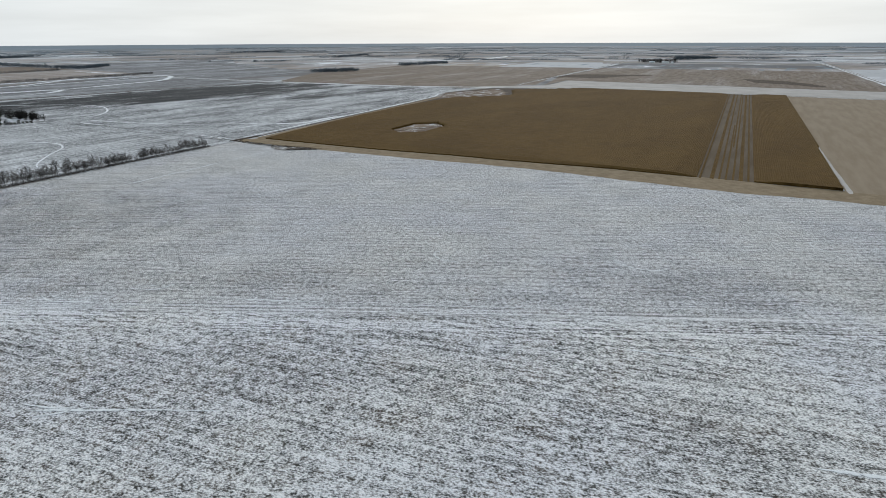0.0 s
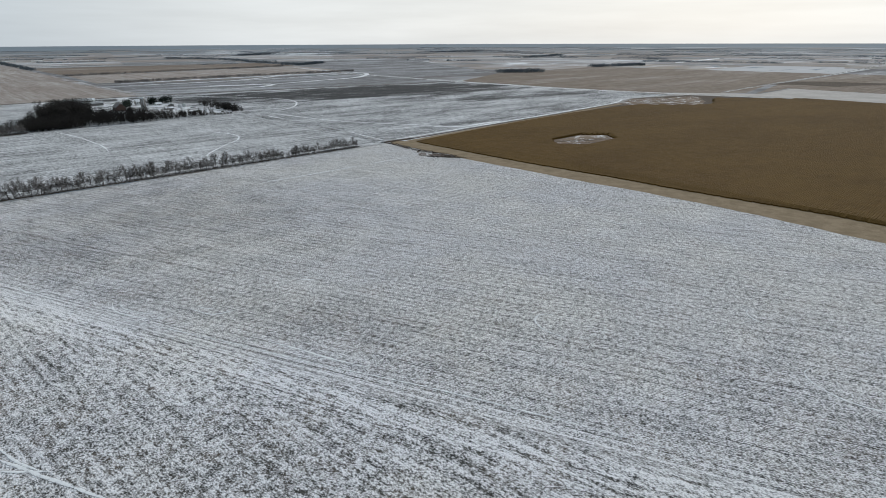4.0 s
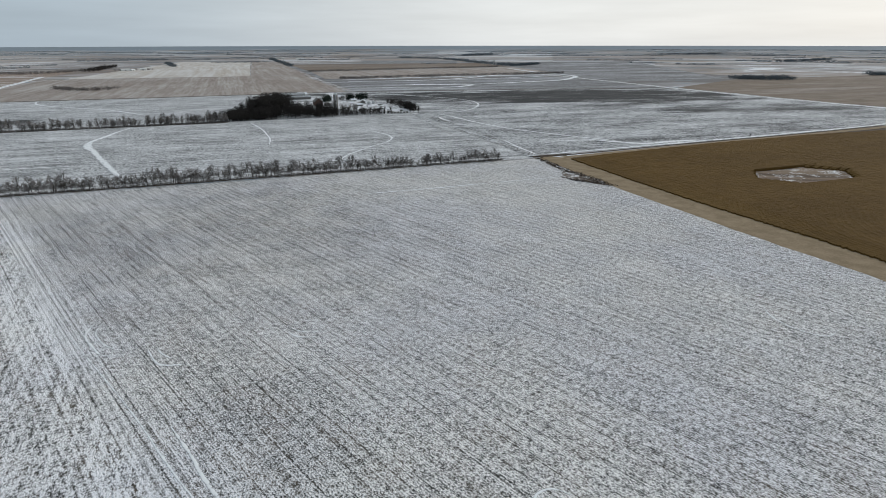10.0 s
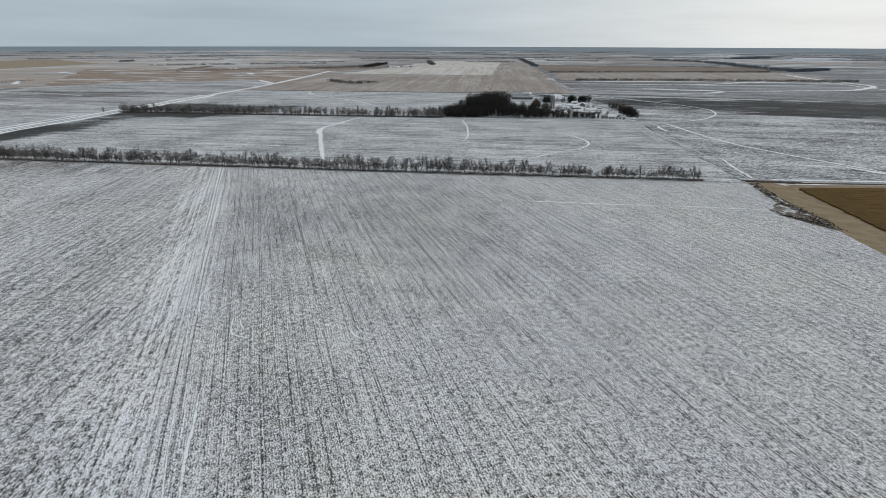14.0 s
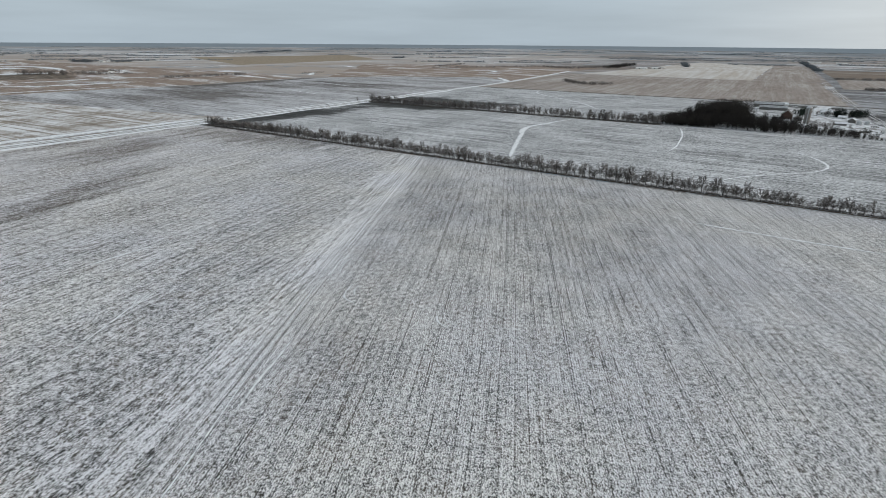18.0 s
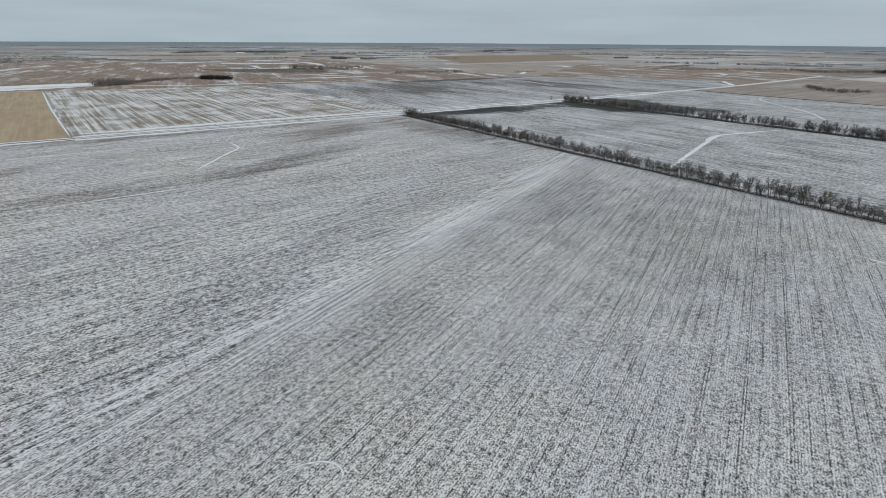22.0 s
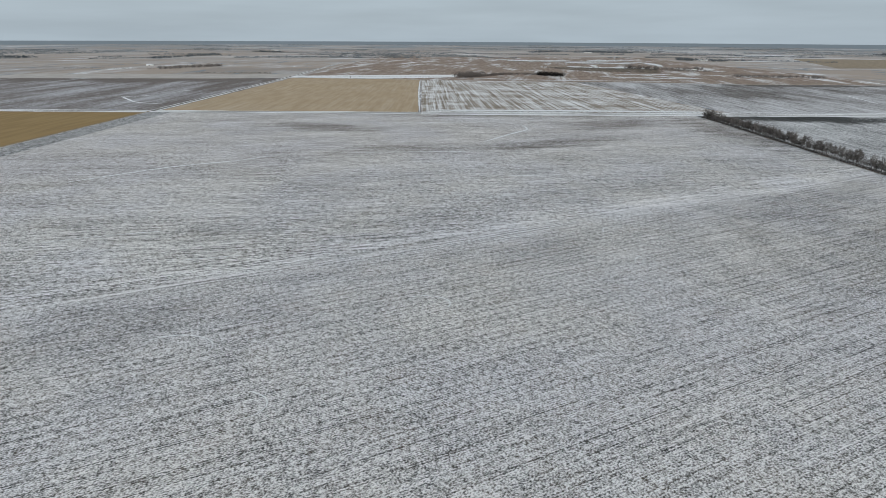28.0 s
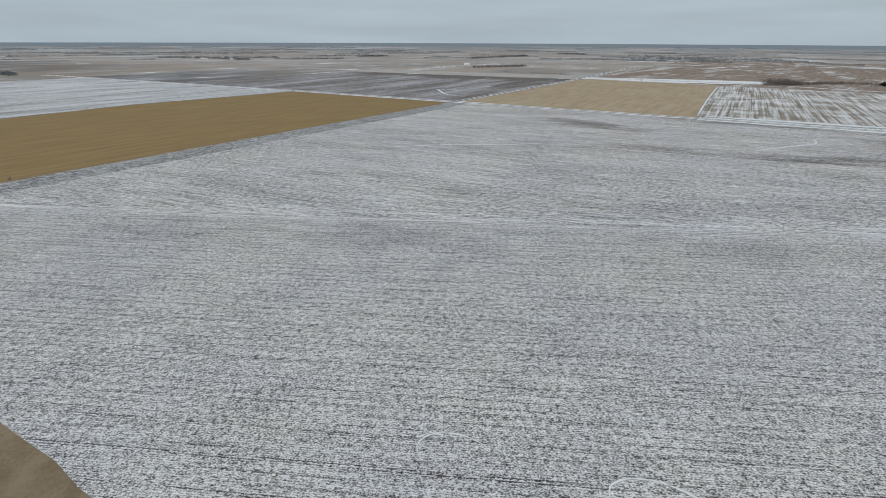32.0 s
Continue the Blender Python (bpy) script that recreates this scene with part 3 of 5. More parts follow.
def bare_tree(rnd, height, spread, dense=1.0):
    """Trunk with limbs that fan out into a rounded crown, and the crown of bare branches and twigs, as two lists of points and faces."""
    tv, tf, cv, cf = [], [], [], []
    middle = Vector((rnd.uniform(-0.08, 0.08) * height, rnd.uniform(-0.08, 0.08) * height, 0.57 * height))
    half = Vector((spread * rnd.uniform(0.85, 1.1), spread * rnd.uniform(0.85, 1.1), 0.43 * height))
    for s in range(rnd.choice((1, 1, 2, 2, 3))):
        base = Vector((rnd.uniform(-0.9, 0.9), rnd.uniform(-0.9, 0.9), -0.1)) * (s > 0)
        fork = Vector((base.x + middle.x * 0.5 + rnd.uniform(-0.4, 0.4), base.y + middle.y * 0.5 + rnd.uniform(-0.4, 0.4), height * rnd.uniform(0.18, 0.3)))
        top = Vector((middle.x + rnd.uniform(-0.5, 0.5) * half.x, middle.y + rnd.uniform(-0.5, 0.5) * half.y, 0.9 * height))
        r = 0.017 * height * (1.0 if s == 0 else 0.7)
        prism(tv, tf, base, fork, r, r * 0.75, 6)
        prism(tv, tf, fork, top, r * 0.75, 0.03, 5)
        for k in range(int((12 if s == 0 else 6) * dense)):
            c, e = rnd.uniform(0, math.tau), rnd.uniform(-0.55, 0.97)
            w = math.sqrt(1 - e * e)
            shell = Vector((math.cos(c) * w * half.x, math.sin(c) * w * half.y, e * half.z)) * rnd.uniform(0.62, 0.9)
            tip = middle + shell
            a = fork.lerp(top, max(0.0, min(0.8, 0.45 * (tip.z - fork.z) / height * rnd.uniform(0.4, 1.3))))
            bow = a.lerp(tip, 0.55) + Vector((0, 0, -0.07 * height * (e < 0.5)))
            prism(tv, tf, a, bow, r * 0.42, r * 0.28, 4)
            prism(tv, tf, bow, tip, r * 0.28, 0.025, 4)
            for j in range(8):
                u = rnd.uniform(0.1, 1.0)
                a2 = bow.lerp(tip, u) if j > 1 else a.lerp(bow, 0.4 + 0.6 * u)
                out = (a2 - middle).normalized()
                w2 = (out + Vector((rnd.gauss(0, 0.5), rnd.gauss(0, 0.5), rnd.uniform(-0.1, 0.7)))).normalized()
                b2 = a2 + w2 * spread * rnd.uniform(0.22, 0.42)
                prism(cv, cf, a2, b2, 0.04, 0.022, 3)
                for i in range(6):
                    a3 = a2.lerp(b2, rnd.uniform(0.1, 1.0))
                    w3 = (w2 + Vector((rnd.gauss(0, 0.6), rnd.gauss(0, 0.6), rnd.uniform(-0.2, 0.6)))).normalized()
                    prism(cv, cf, a3, a3 + w3 * rnd.uniform(0.5, 1.2) * (0.5 + 0.04 * height), 0.022, 0.013, 3)
    return tv, tf, cv, cf


def tree_kind(name, label, shape, bark, leaf, category="tree", group=""):
    """One shape of tree, to be set out by the caller."""
    root = new(name)
    tagged(root, label, category, group)
    link("trunk", mesh_of("trunk", shape[0], shape[1], bark), root)
    link("crown", mesh_of("crown", shape[2], shape[3], leaf), root)
    return root


class Stock:
    """A few shapes of one kind of tree; place() sets out the first of each, then copies."""

    def __init__(self, kinds):
        self.kinds, self.used = kinds, [False] * len(kinds)

    def place(self, rnd, x, y, size=1.0):
        i = rnd.randrange(len(self.kinds))
        root = self.kinds[i]
        m = pose(x, y, land(x, y) + 0.03, 0, 0, rnd.uniform(0, 360))
        s = size * rnd.uniform(0.85, 1.15)
        if self.used[i]:
            ob = copy_thing(root, m)
        else:
            ob, self.used[i] = root, True
            ob.matrix_basis = m
        ob.scale = (s * rnd.uniform(0.85, 1.15), s * rnd.uniform(0.85, 1.15), s)
        return ob

    def clear(self):
        for root, used in zip(self.kinds, self.used):
            if not used:
                for o in (*root.children_recursive, root):
                    bpy.data.objects.remove(o)


def wood(name, label, pts, width, height, count, material, seed, group="distant woods", sprays=26, grain=0.9, plain=True, fat=1.0):
    """A far wood or shelterbelt: many uneven crowns of loose twig sprays along a line."""
    rnd = random.Random(seed)
    line = curve_through(pts, 15.0)
    verts, faces = [], []
    for _ in range(count):
        u = rnd.uniform(0, len(line) - 1.001)
        p = line[int(u)].lerp(line[int(u) + 1], u % 1)
        x, y, small = p.x + rnd.uniform(-0.5, 0.5) * width, p.y + rnd.uniform(-0.5, 0.5) * width, 1.0
        if plain:
            x, y, small = lie(x, y)
        g, h = land(x, y), height * small * rnd.uniform(0.6, 1.1)
        r = fat * h * rnd.uniform(0.22, 0.38)
        prism(verts, faces, Vector((x, y, g - 0.2)), Vector((x, y, g + h * 0.6)), 0.03 * h, 0.015 * h, 3)
        for _ in range(sprays):
            c, e = rnd.uniform(0, math.tau), rnd.uniform(-1, 1)
            q = Vector((math.cos(c) * math.sqrt(1 - e * e), math.sin(c) * math.sqrt(1 - e * e), e)) * rnd.random() ** 0.4
            a = Vector((x + q.x * r, y + q.y * r, g + h * 0.53 + q.z * h * 0.46))
            k = len(verts)
            for _ in range(3):
                verts.append(tuple(a + Vector((rnd.gauss(0, 0.16), rnd.gauss(0, 0.16), rnd.gauss(0, 0.16))) * h * grain))
            faces.append((k, k + 1, k + 2))
    ob = link(name, mesh_of(name, verts, faces, material))
    return tagged(ob, label, "trees", group, kind="stuff")

# ---- the land ----
def make_ground():
    rings = [0, 150, 400, 800, 1300, 1800, 2200] + [2200 + 50 * i for i in range(1, 51)]
    seg = 160
    verts, faces = [(MID.x, MID.y, 0.0)], []
    for r in rings[1:]:
        for i in range(seg):
            c = math.tau * i / seg
            x, y = MID.x + r * math.cos(c), MID.y + r * math.sin(c)
            verts.append((x, y, land(x, y)))
    for i in range(seg):
        faces.append((0, 1 + i, 1 + (i + 1) % seg))
    for k in range(len(rings) - 2):
        a, b = 1 + k * seg, 1 + (k + 1) * seg
        for i in range(seg):
            j = (i + 1) % seg
            faces.append((a + i, b + i, b + j, a + j))
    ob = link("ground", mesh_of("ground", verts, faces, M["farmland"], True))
    return tagged(ob, "flat winter farmland of stubble and thin snow", "ground", kind="structure")


make_ground()


def ploughed_field():
    """The big field as one sheet with real relief: long ridges and open furrows on one side of the seam, crossed swells on the other."""
    step_x, step_y = 1.5, 1.5
    ys = np.arange(-304.0, 474.0 + step_y, step_y)
    east = np.interp(ys, (-304, -60, 60, 180, 300, 370, 474), (408, 408, 405, 400, 392, 385, 380))
    n = int(796 / step_x)
    u = np.linspace(0, 1, n + 1)
    x = -388 + (east[:, None] + 388) * u[None, :]
    y = np.repeat(ys[:, None], n + 1, 1)
    rnd = np.random.default_rng(12)
    a = radians(25.6)
    line = x * math.cos(a) + y * math.sin(a) + 1.1 * np.sin(y / 90 + x / 140)
    along = -x * math.sin(a) + y * math.cos(a)
    side = np.clip((0.902 * x + 0.432 * y - 160) / 10, 0, 1)
    furrow = 0.5 + 0.5 * np.cos(line * math.tau / 3.8)
    deep = np.exp(-((np.mod(line + 0.9, 11.4) - 5.7) / 0.9) ** 2)
    swell = np.sin(x / 2.1 + 2 * np.sin(y / 17)) * np.sin(y / 3.7 + 2 * np.sin(x / 23))
    clods = rnd.uniform(-1, 1, x.shape)
    z = side * (0.022 * furrow - 0.03 * deep) + (1 - side) * 0.02 * swell + 0.018 * clods + 0.006 * np.sin(along / 31) + 0.075
    rim = np.minimum.reduce((x + 388, east[:, None] - x, y + 304, 474 - y))
    k = np.clip((rim - 2) / 22, 0, 1)
    z = 0.05 + (z - 0.05) * k
    rows, cols = x.shape
    me = bpy.data.meshes.new("field_main")
    me.vertices.add(rows * cols)
    me.vertices.foreach_set("co", np.stack((x, y, z), -1).astype(np.float32).ravel())
    i = (np.arange(rows - 1)[:, None] * cols + np.arange(cols - 1)[None, :]).ravel()
    quads = np.stack((i, i + 1, i + cols + 1, i + cols), -1)
    me.loops.add(quads.size)
    me.loops.foreach_set("vertex_index", quads.ravel().astype(np.int32))
    me.polygons.add(len(quads))
    me.polygons.foreach_set("loop_start", np.arange(0, quads.size, 4, dtype=np.int32))
    me.polygons.foreach_set("use_smooth", np.ones(len(quads), dtype=bool))
    me.materials.append(M["main"])
    me.update(calc_edges=True)
    return tagged(link("field_main", me), "black ploughed field under thin broken snow", "field", kind="structure")


ploughed_field()
sheet("field_headland", [(-388, -311), (404, -311), (404, -278), (-388, -277)], M["headland"],
      "ploughed headland strip under thin snow", z=0.16, ragged=0.6)
sheet("field_north", [(-388, 476), (376, 476), (368, 790), (360, 815), (-388, 815)], M["dusted_dark"], "dark ploughed field with thin snow")
sheet("field_north_back", [(-392, 817), (351, 817), (330, 1228), (-410, 1228)], M["dusted_dark"], "snow-dusted ploughed field behind the trees")
sheet("field_northeast", [(376, 478), (392, 492), (720, 500), (900, 522), (990, 545), (1120, 520), (1085, 740), (1050, 1030), (1045, 1090),
                          (720, 1165), (333, 1232), (352, 818), (367, 795)], M["dusted_ne"], "black field fading under wind-blown snow")
sheet("field_northeast_far", [(348, 1242), (720, 1175), (1045, 1100), (1050, 1540), (700, 1600), (318, 1640)], M["far_grey"],
      "grey field streaked with snow")
sheet("field_far_north", [(-425, 1240), (325, 1246), (288, 1930), (-440, 1930)], M["north_tan"], "wide grey-brown stubble field")
far_sheet("field_pale_north", [(-390, 1940), (125, 1925), (121, 3300), (-240, 3500)], M["pale_north"], "pale stubble field lined with snow")
far_sheet("field_pale_strips", [(128, 1935), (298, 1950), (270, 3300), (128, 3300)], M["north_tan"], "grey stubble strips beside a hedge")
far_sheet("field_grey_north", [(322, 1655), (1050, 1640), (1170, 2950), (280, 2950)], M["far_grey"], "dark grey field streaked with snow", 0.05)
far_sheet("field_snowed_north", [(335, 1700), (1140, 1735), (1200, 2270), (335, 2130)], M["north_tan"], "grey stubble field between two rows of trees", 0.3)
far_sheet("field_brown_north", [(335, 2160), (1220, 2305), (1235, 2760), (300, 2860)], M["brown_flat"], "brown stubble field behind a row of trees", 0.3)
far_sheet("field_grey_northeast", [(1072, 1320), (1440, 1305), (2150, 2700), (1185, 2900)], M["far_grey"], "dark grey field streaked with snow", 0.05)
far_sheet("field_olive", [(-2916, 2115), (-2645, 3223), (-1868, 2645), (-1798, 1621)], M["olive"], "wide olive-brown stubble field")
far_sheet("field_creek_land", [(-1500, -300), (-3000, -300), (-2900, 1250), (-1250, 1250)], M["pasture"], "brown creek land with snow drifts", 0.02)
sheet("field_northwest", [(-412, 545), (-412, 1220), (-425, 1440), (-560, 1560), (-800, 1420), (-960, 1200), (-965, 850), (-1010, 640), (-1016, 440)],
      M["dusted_nw"], "dark field with streaks of thin snow")
sheet("field_striped", [(-411, 82), (-1062, 49), (-1030, 240), (-1014, 430), (-412, 540)], M["striped"], "stubble field striped with snow")
sheet("field_pale", [(-411, -303), (-1112, -300), (-1070, 44), (-411, 78)], M["tan_rows"], "pale straw-coloured stubble field")
sheet("field_golden", [(-386, -317), (420, -317), (420, -720), (120, -714), (-60, -732), (-386, -692)], M["gold"], "golden-brown stubble field")
sheet("field_southwest", [(-414, -322), (-1100, -322), (-1060, -500), (-1030, -1100), (-414, -1100)], M["grey_sw"], "grey ploughed field with little snow")
sheet("field_far_strip", [(-1112, -330), (-1075, -500), (-1045, -1120), (-1190, -1120), (-1260, -330)], M["pale_band"], "pale stubble strip dusted with snow")
sheet("field_south", [(-386, -700), (-60, -738), (120, -722), (420, -728), (420, -1500), (-386, -1500)], M["snowed"], "snow-covered stubble field")
sheet("field_pasture", [(-1118, -295), (-1076, 60), (-1036, 240), (-1022, 440), (-1016, 640), (-972, 860), (-966, 1200), (-1250, 1250), (-1700, 1000),
                        (-1750, 300), (-1500, -295)], M["pasture"], "brown rough pasture with snow drifts")
far_sheet("field_pasture_north", [(-900, 1215), (-430, 1460), (-495, 2500), (-1500, 2100)], M["pasture"], "brown creek pasture with snow drifts", 0.03)
sheet("wet_meadow", [(-1799, 469), (-1703, 885), (-1418, 805), (-1515, 565)], M["wet"], "dark wet meadow by the creek", z=0.3, ragged=14, category="meadow")
# east side
sheet("verge", [(407, -304), (432, -304), (437, -60), (434, 30), (430, 160), (421, 240), (416, 300), (413, 370), (410, 464), (390, 486), (380, 472), (384, 370), (388, 303), (392, 246), (398, 190), (400, 140), (397, 60), (396, -10), (404, -60)],
      M["verge"], "strip of dry mown grass beside the corn", z=0.08, category="verge")
sheet("field_dun", [(434, -77), (1206, -79), (1226, -300), (434, -300)], M["tan_flat"], "dun stubble field")
sheet("field_harvested_strip", [(428, -38), (1208, -24), (1196, 58), (428, 38)], M["cut_corn"], "harvested strip through the corn", z=0.07)
sheet("field_corn_floor", [(428, -76), (1203, -78), (1212, 10), (1204, 290), (1150, 495), (990, 540), (892, 508), (718, 492), (588, 484), (408, 468), (412, 330), (420, 220), (428, 140)],
      M["weeds"], "bare soil and weeds under the corn", z=0.04)
sheet("field_east_band", [(1200, -300), (1385, -300), (1392, -95), (1418, 136), (1436, 410), (1260, 412), (1160, 545), (1120, 535), (1205, 295), (1214, 115), (1210, -85)], M["pale_band"],
      "pale strip of snow-dusted stubble", z=0.06)
sheet("field_east_brown", [(1390, -290), (2200, -290), (2150, 480), (1590, 480), (1260, 420), (1440, 418), (1422, 136), (1396, -95)], M["brown_flat"], "wide brown stubble field")
sheet("field_east_north", [(1110, 560), (1260, 440), (1580, 495), (2140, 500), (2050, 1300), (1450, 1290), (1080, 1100)], M["brown_flat"], "brown stubble field")
for k, ring in enumerate(([(1698, 4), (1674, -47), (1636, -109), (1477, -176), (1468, -150), (1530, -90), (1558, -32), (1620, -10)],
                          [(1514, 507), (1600, 480), (1669, 486), (1726, 431), (1760, 330), (1780, 245), (1740, 250), (1659, 315), (1560, 360), (1560, 440)])):
    sheet("field_dark_patch", ring, M["weeds"], "dark low patch in a stubble field", z=0.12, ragged=6)
sheet("marsh", [(893, 512), (977, 536), (1109, 484), (1090, 455), (982, 400), (923, 425), (903, 480)], M["reeds"],
      "frozen marsh corner with reeds and snow", z=0.09, ragged=5, category="marsh")

# roads, tracks and ditches
def road(pts, label, wide=7.0, shoulder=18.0, z=0.12, packed=False):
    ribbon("road_shoulder", pts, 0.9 * shoulder, M["snow"], "snow-filled ditch and verge beside the road", z, 0.12, 0.25, 8, category="verge")
    return ribbon("road", pts, wide, M["packed" if packed else "road"], label, z + 0.16, 0.25, 0.03, 8)


road([(-360, -1700), (-395, -900), (-400, -312), (-400, 84)], "straight gravel road with snow along both sides", 6, 22)
road([(-400, 84), (-400, 479), (-402, 820), (-412, 1100)], "straight road under packed snow", 7, 36, packed=True)
road([(-412, 1100), (-422, 1450), (-492, 2098)], "far stretch of a snow-covered road", 7, 17, packed=True)
for dx in (-5.2, 5.2):
    ribbon("ditch", [(-400 + dx, 84), (-400 + dx, 479), (-402 + dx, 820), (-412 + dx, 1100)], 2.0, M["weeds"], "thin line of dead grass along the road", 0.3, 0.1, 0.5, category="ditch")
road([(-402, -312), (-800, -316), (-1215, -324), (-2095, -360)], "gravel road between fields", 7, 15)
road([(1215, -310), (1590, -302), (2633, -299), (3700, -285)], "snowy gravel road to the east", 6, 15)
road([(1150, 505), (1095, 733), (1066, 1026), (1062, 1548), (1054, 1772)], "snow-covered section road", 4, 16)
road([(1240, 480), (1576, 490), (2131, 495), (3600, 570)], "pale farm road to the east", 6, 9)
road([(1206, -300), (1208, -80), (1212, 20), (1204, 295), (1150, 505)], "narrow field road beside the corn", 4, 8)
ribbon("track", [(-398, -314), (-200, -314), (139, -314), (420, -314)], 6, M["verge"], "grassy field track", 0.12, 0.2, 0.1)
ribbon("snow_drift", [(-398, -312), (-100, -312), (200, -312), (400, -312)], 1.3, M["drift"], "thin line of snow along a track", 0.14, 0.1, 0.4, kind="structure", category="snow")
ribbon("track", [(430, -80), (620, -77), (800, -75), (1104, -76), (1200, -78)], 3.0, M["pale_band"], "field track between corn and stubble", 0.12, 0.05, 0.3)
def ruts(pts, width, label, gauge=2.4):
    """The two wheel lines of a lane, bare soil pressed through the snow."""
    line = [Vector(p) for p in pts]
    for side in (-0.5, 0.5):
        ribbon("wheel_rut", [(p.x + side * gauge, p.y) for p in line], width, M["weedy"], label, 0.12, 0.05, 0.5, category="rut")


LANE = [(384, 490), (381, 537), (368, 660), (357, 785), (350, 1010), (335, 1212), (295, 1946)]
ruts(LANE, 0.6, "wheel rut of a snowy field lane")
ruts([(389, 490), (389, 524), (384, 640), (379, 747), (372, 805)], 0.55, "wheel rut beside the field lane", 2.8)
ruts([(352, 500), (351, 559), (351, 640), (350, 726), (346, 800)], 0.45, "faint wheel rut in the dusted field", 3.6)
for dx in (0, 5.5):
    ribbon("snow_drift", [(x + dx, y) for x, y in LANE], 1.5, M["drift"], "line of snow along the field lane", 0.14, 0.12, 0.4, category="snow")
ribbon("snow_drift", [(384, 780), (383, 755), (386, 732)], 9.0, M["drift"], "patch of packed snow on the lane", 0.15, 0.2, 0.4, category="snow", taper=True)
ribbon("snow_drift", [(391, 570), (388, 530), (387, 492)], 4.0, M["drift"], "line of snow along the field lane", 0.15, 0.15, 0.4, category="snow")
ribbon("ditch", [(-398, 1232), (0, 1234), (335, 1240), (720, 1170), (1055, 1096)], 7, M["weeds"], "weedy fence line between fields", 0.12, 0.5, 0.3, category="ditch")
ribbon("snow_drift", [(-398, 1225), (0, 1227), (325, 1232)], 4, M["drift"], "snow along a fence line", 0.13, 0.12, 0.4, category="snow")
ribbon("verge_strip", [(404, 471), (588, 486), (718, 494), (892, 507)], 9, M["verge"], "strip of dry mown grass along the corn", 0.11, 0.1, 0.15, category="verge")
ribbon("ditch", [(378, 482), (396, 482), (412, 480)], 6, M["weeds"], "bank of dead weeds at the corner of the corn", 0.14, 0.8, 0.4, category="ditch")
ribbon("ditch", [(412, 480), (588, 493), (718, 500), (892, 514)], 2.2, M["weeds"], "thin line of dead weeds beside the corn", 0.14, 0.5, 0.5, category="ditch")
ribbon("snow_drift", [(400, 489), (588, 499), (718, 507), (890, 521), (960, 543)], 8, M["drift"], "snow bank along the field edge", 0.16, 0.3, 0.5, category="snow")
sheet("weed_bank", [(379, 478), (384, 462), (380, 425), (384, 408), (387, 385), (384, 366), (370, 384), (362, 401), (374, 420), (377, 446)], M["weedy"], "heap of soil and dead weeds at the field edge",
      z=0.17, ragged=2.0, gap=4, category="weeds")

# drifts and tracks in the fields
def drifts(label, *strokes):
    for pts, w in strokes:
        w = 1.7 * w if w <= 4.2 else 1.4 * w if w <= 6 else 1.2 * w
        ribbon("snow_drift", pts, w, M["drift"], label, 0.15, 0.12 + 0.02 * w, 0.35, category="snow", taper=True)


drifts("low ridge of wind-blown snow across the ploughed field",
       ([(10, -160), (-43, -107), (-69, -63), (-100, -30)], 3.2),
       ([(-108, 30), (-114, 80), (-117, 148)], 2.4),
       ([(-170, 161), (-226, 198), (-255, 217), (-289, 216)], 4.0),
       ([(-300, -81), (-304, 25), (-305, 145)], 2.6),
       ([(-23, 170), (-23, 205)], 2.0),
       ([(-288, 212), (-310, 190), (-320, 150)], 2.5),
       ([(-345, -60), (-346, 60)], 2.0),
       ([(202, 404), (259, 403), (300, 404)], 2.1))
drifts("low ridge of wind-blown snow across the ploughed field",
       ([(300, 404), (367, 404)], 1.6))
drifts("low ridge of wind-blown snow between the shelterbelts",
       ([(-13, 812), (-32, 725), (-30, 682), (4, 586), (36, 500)], 7.5),
       ([(-22, 760), (-34, 700), (-22, 650)], 9.0),
       ([(128, 805), (140, 752), (147, 694), (149, 660), (147, 626)], 2.4),
       ([(251, 706), (272, 672), (280, 638), (270, 608), (245, 582), (215, 545), (205, 520)], 2.6),
       ([(-240, 1220), (-209, 1142), (-86, 1031), (-20, 940)], 6.5),
       ([(-153, 578), (-60, 578), (-15, 574)], 2.6))
drifts("curved snow drift in the dusted field",
       ([(376, 825), (400, 798), (414, 718), (431, 655), (452, 612), (480, 566), (501, 535), (508, 506)], 5.0),
       ([(346, 1236), (401, 1157), (444, 1098), (485, 1044), (509, 988), (504, 926), (467, 860), (425, 828), (380, 826)], 3.6),
       ([(480, 548), (505, 520), (525, 505), (560, 507), (600, 503)], 11.0),
       ([(318, 1397), (509, 1290), (600, 1300), (648, 1330), (630, 1404)], 9.0),
       ([(1129, 2149), (1100, 1858), (1104, 1640), (1080, 1545), (960, 1425), (825, 1390), (640, 1345)], 26.0),
       ([(500, 1405), (587, 1374), (661, 1362)], 34.0),
       ([(598, 1289), (633, 1314), (661, 1350)], 22.0),
       ([(380, 1560), (652, 1558), (922, 1739)], 22.0),
       ([(645, 1535), (863, 1569), (1068, 1626)], 14.0),
       ([(379, 1640), (695, 1676), (1100, 1670)], 34.0))
drifts("curved snow drift in the dusted field",
       ([(2630, 1256), (3372, 1361)], 60.0))
drifts("snow caught along a field edge",
       ([(-599, -472), (-560, -440), (-510, -395), (-488, -340)], 7.0),
       ([(-737, -405), (-700, -420)], 9.0),
       ([(-620, -430), (-590, -470)], 8.0),
       ([(-1060, 45), (-740, 60), (-410, 80)], 3.0))
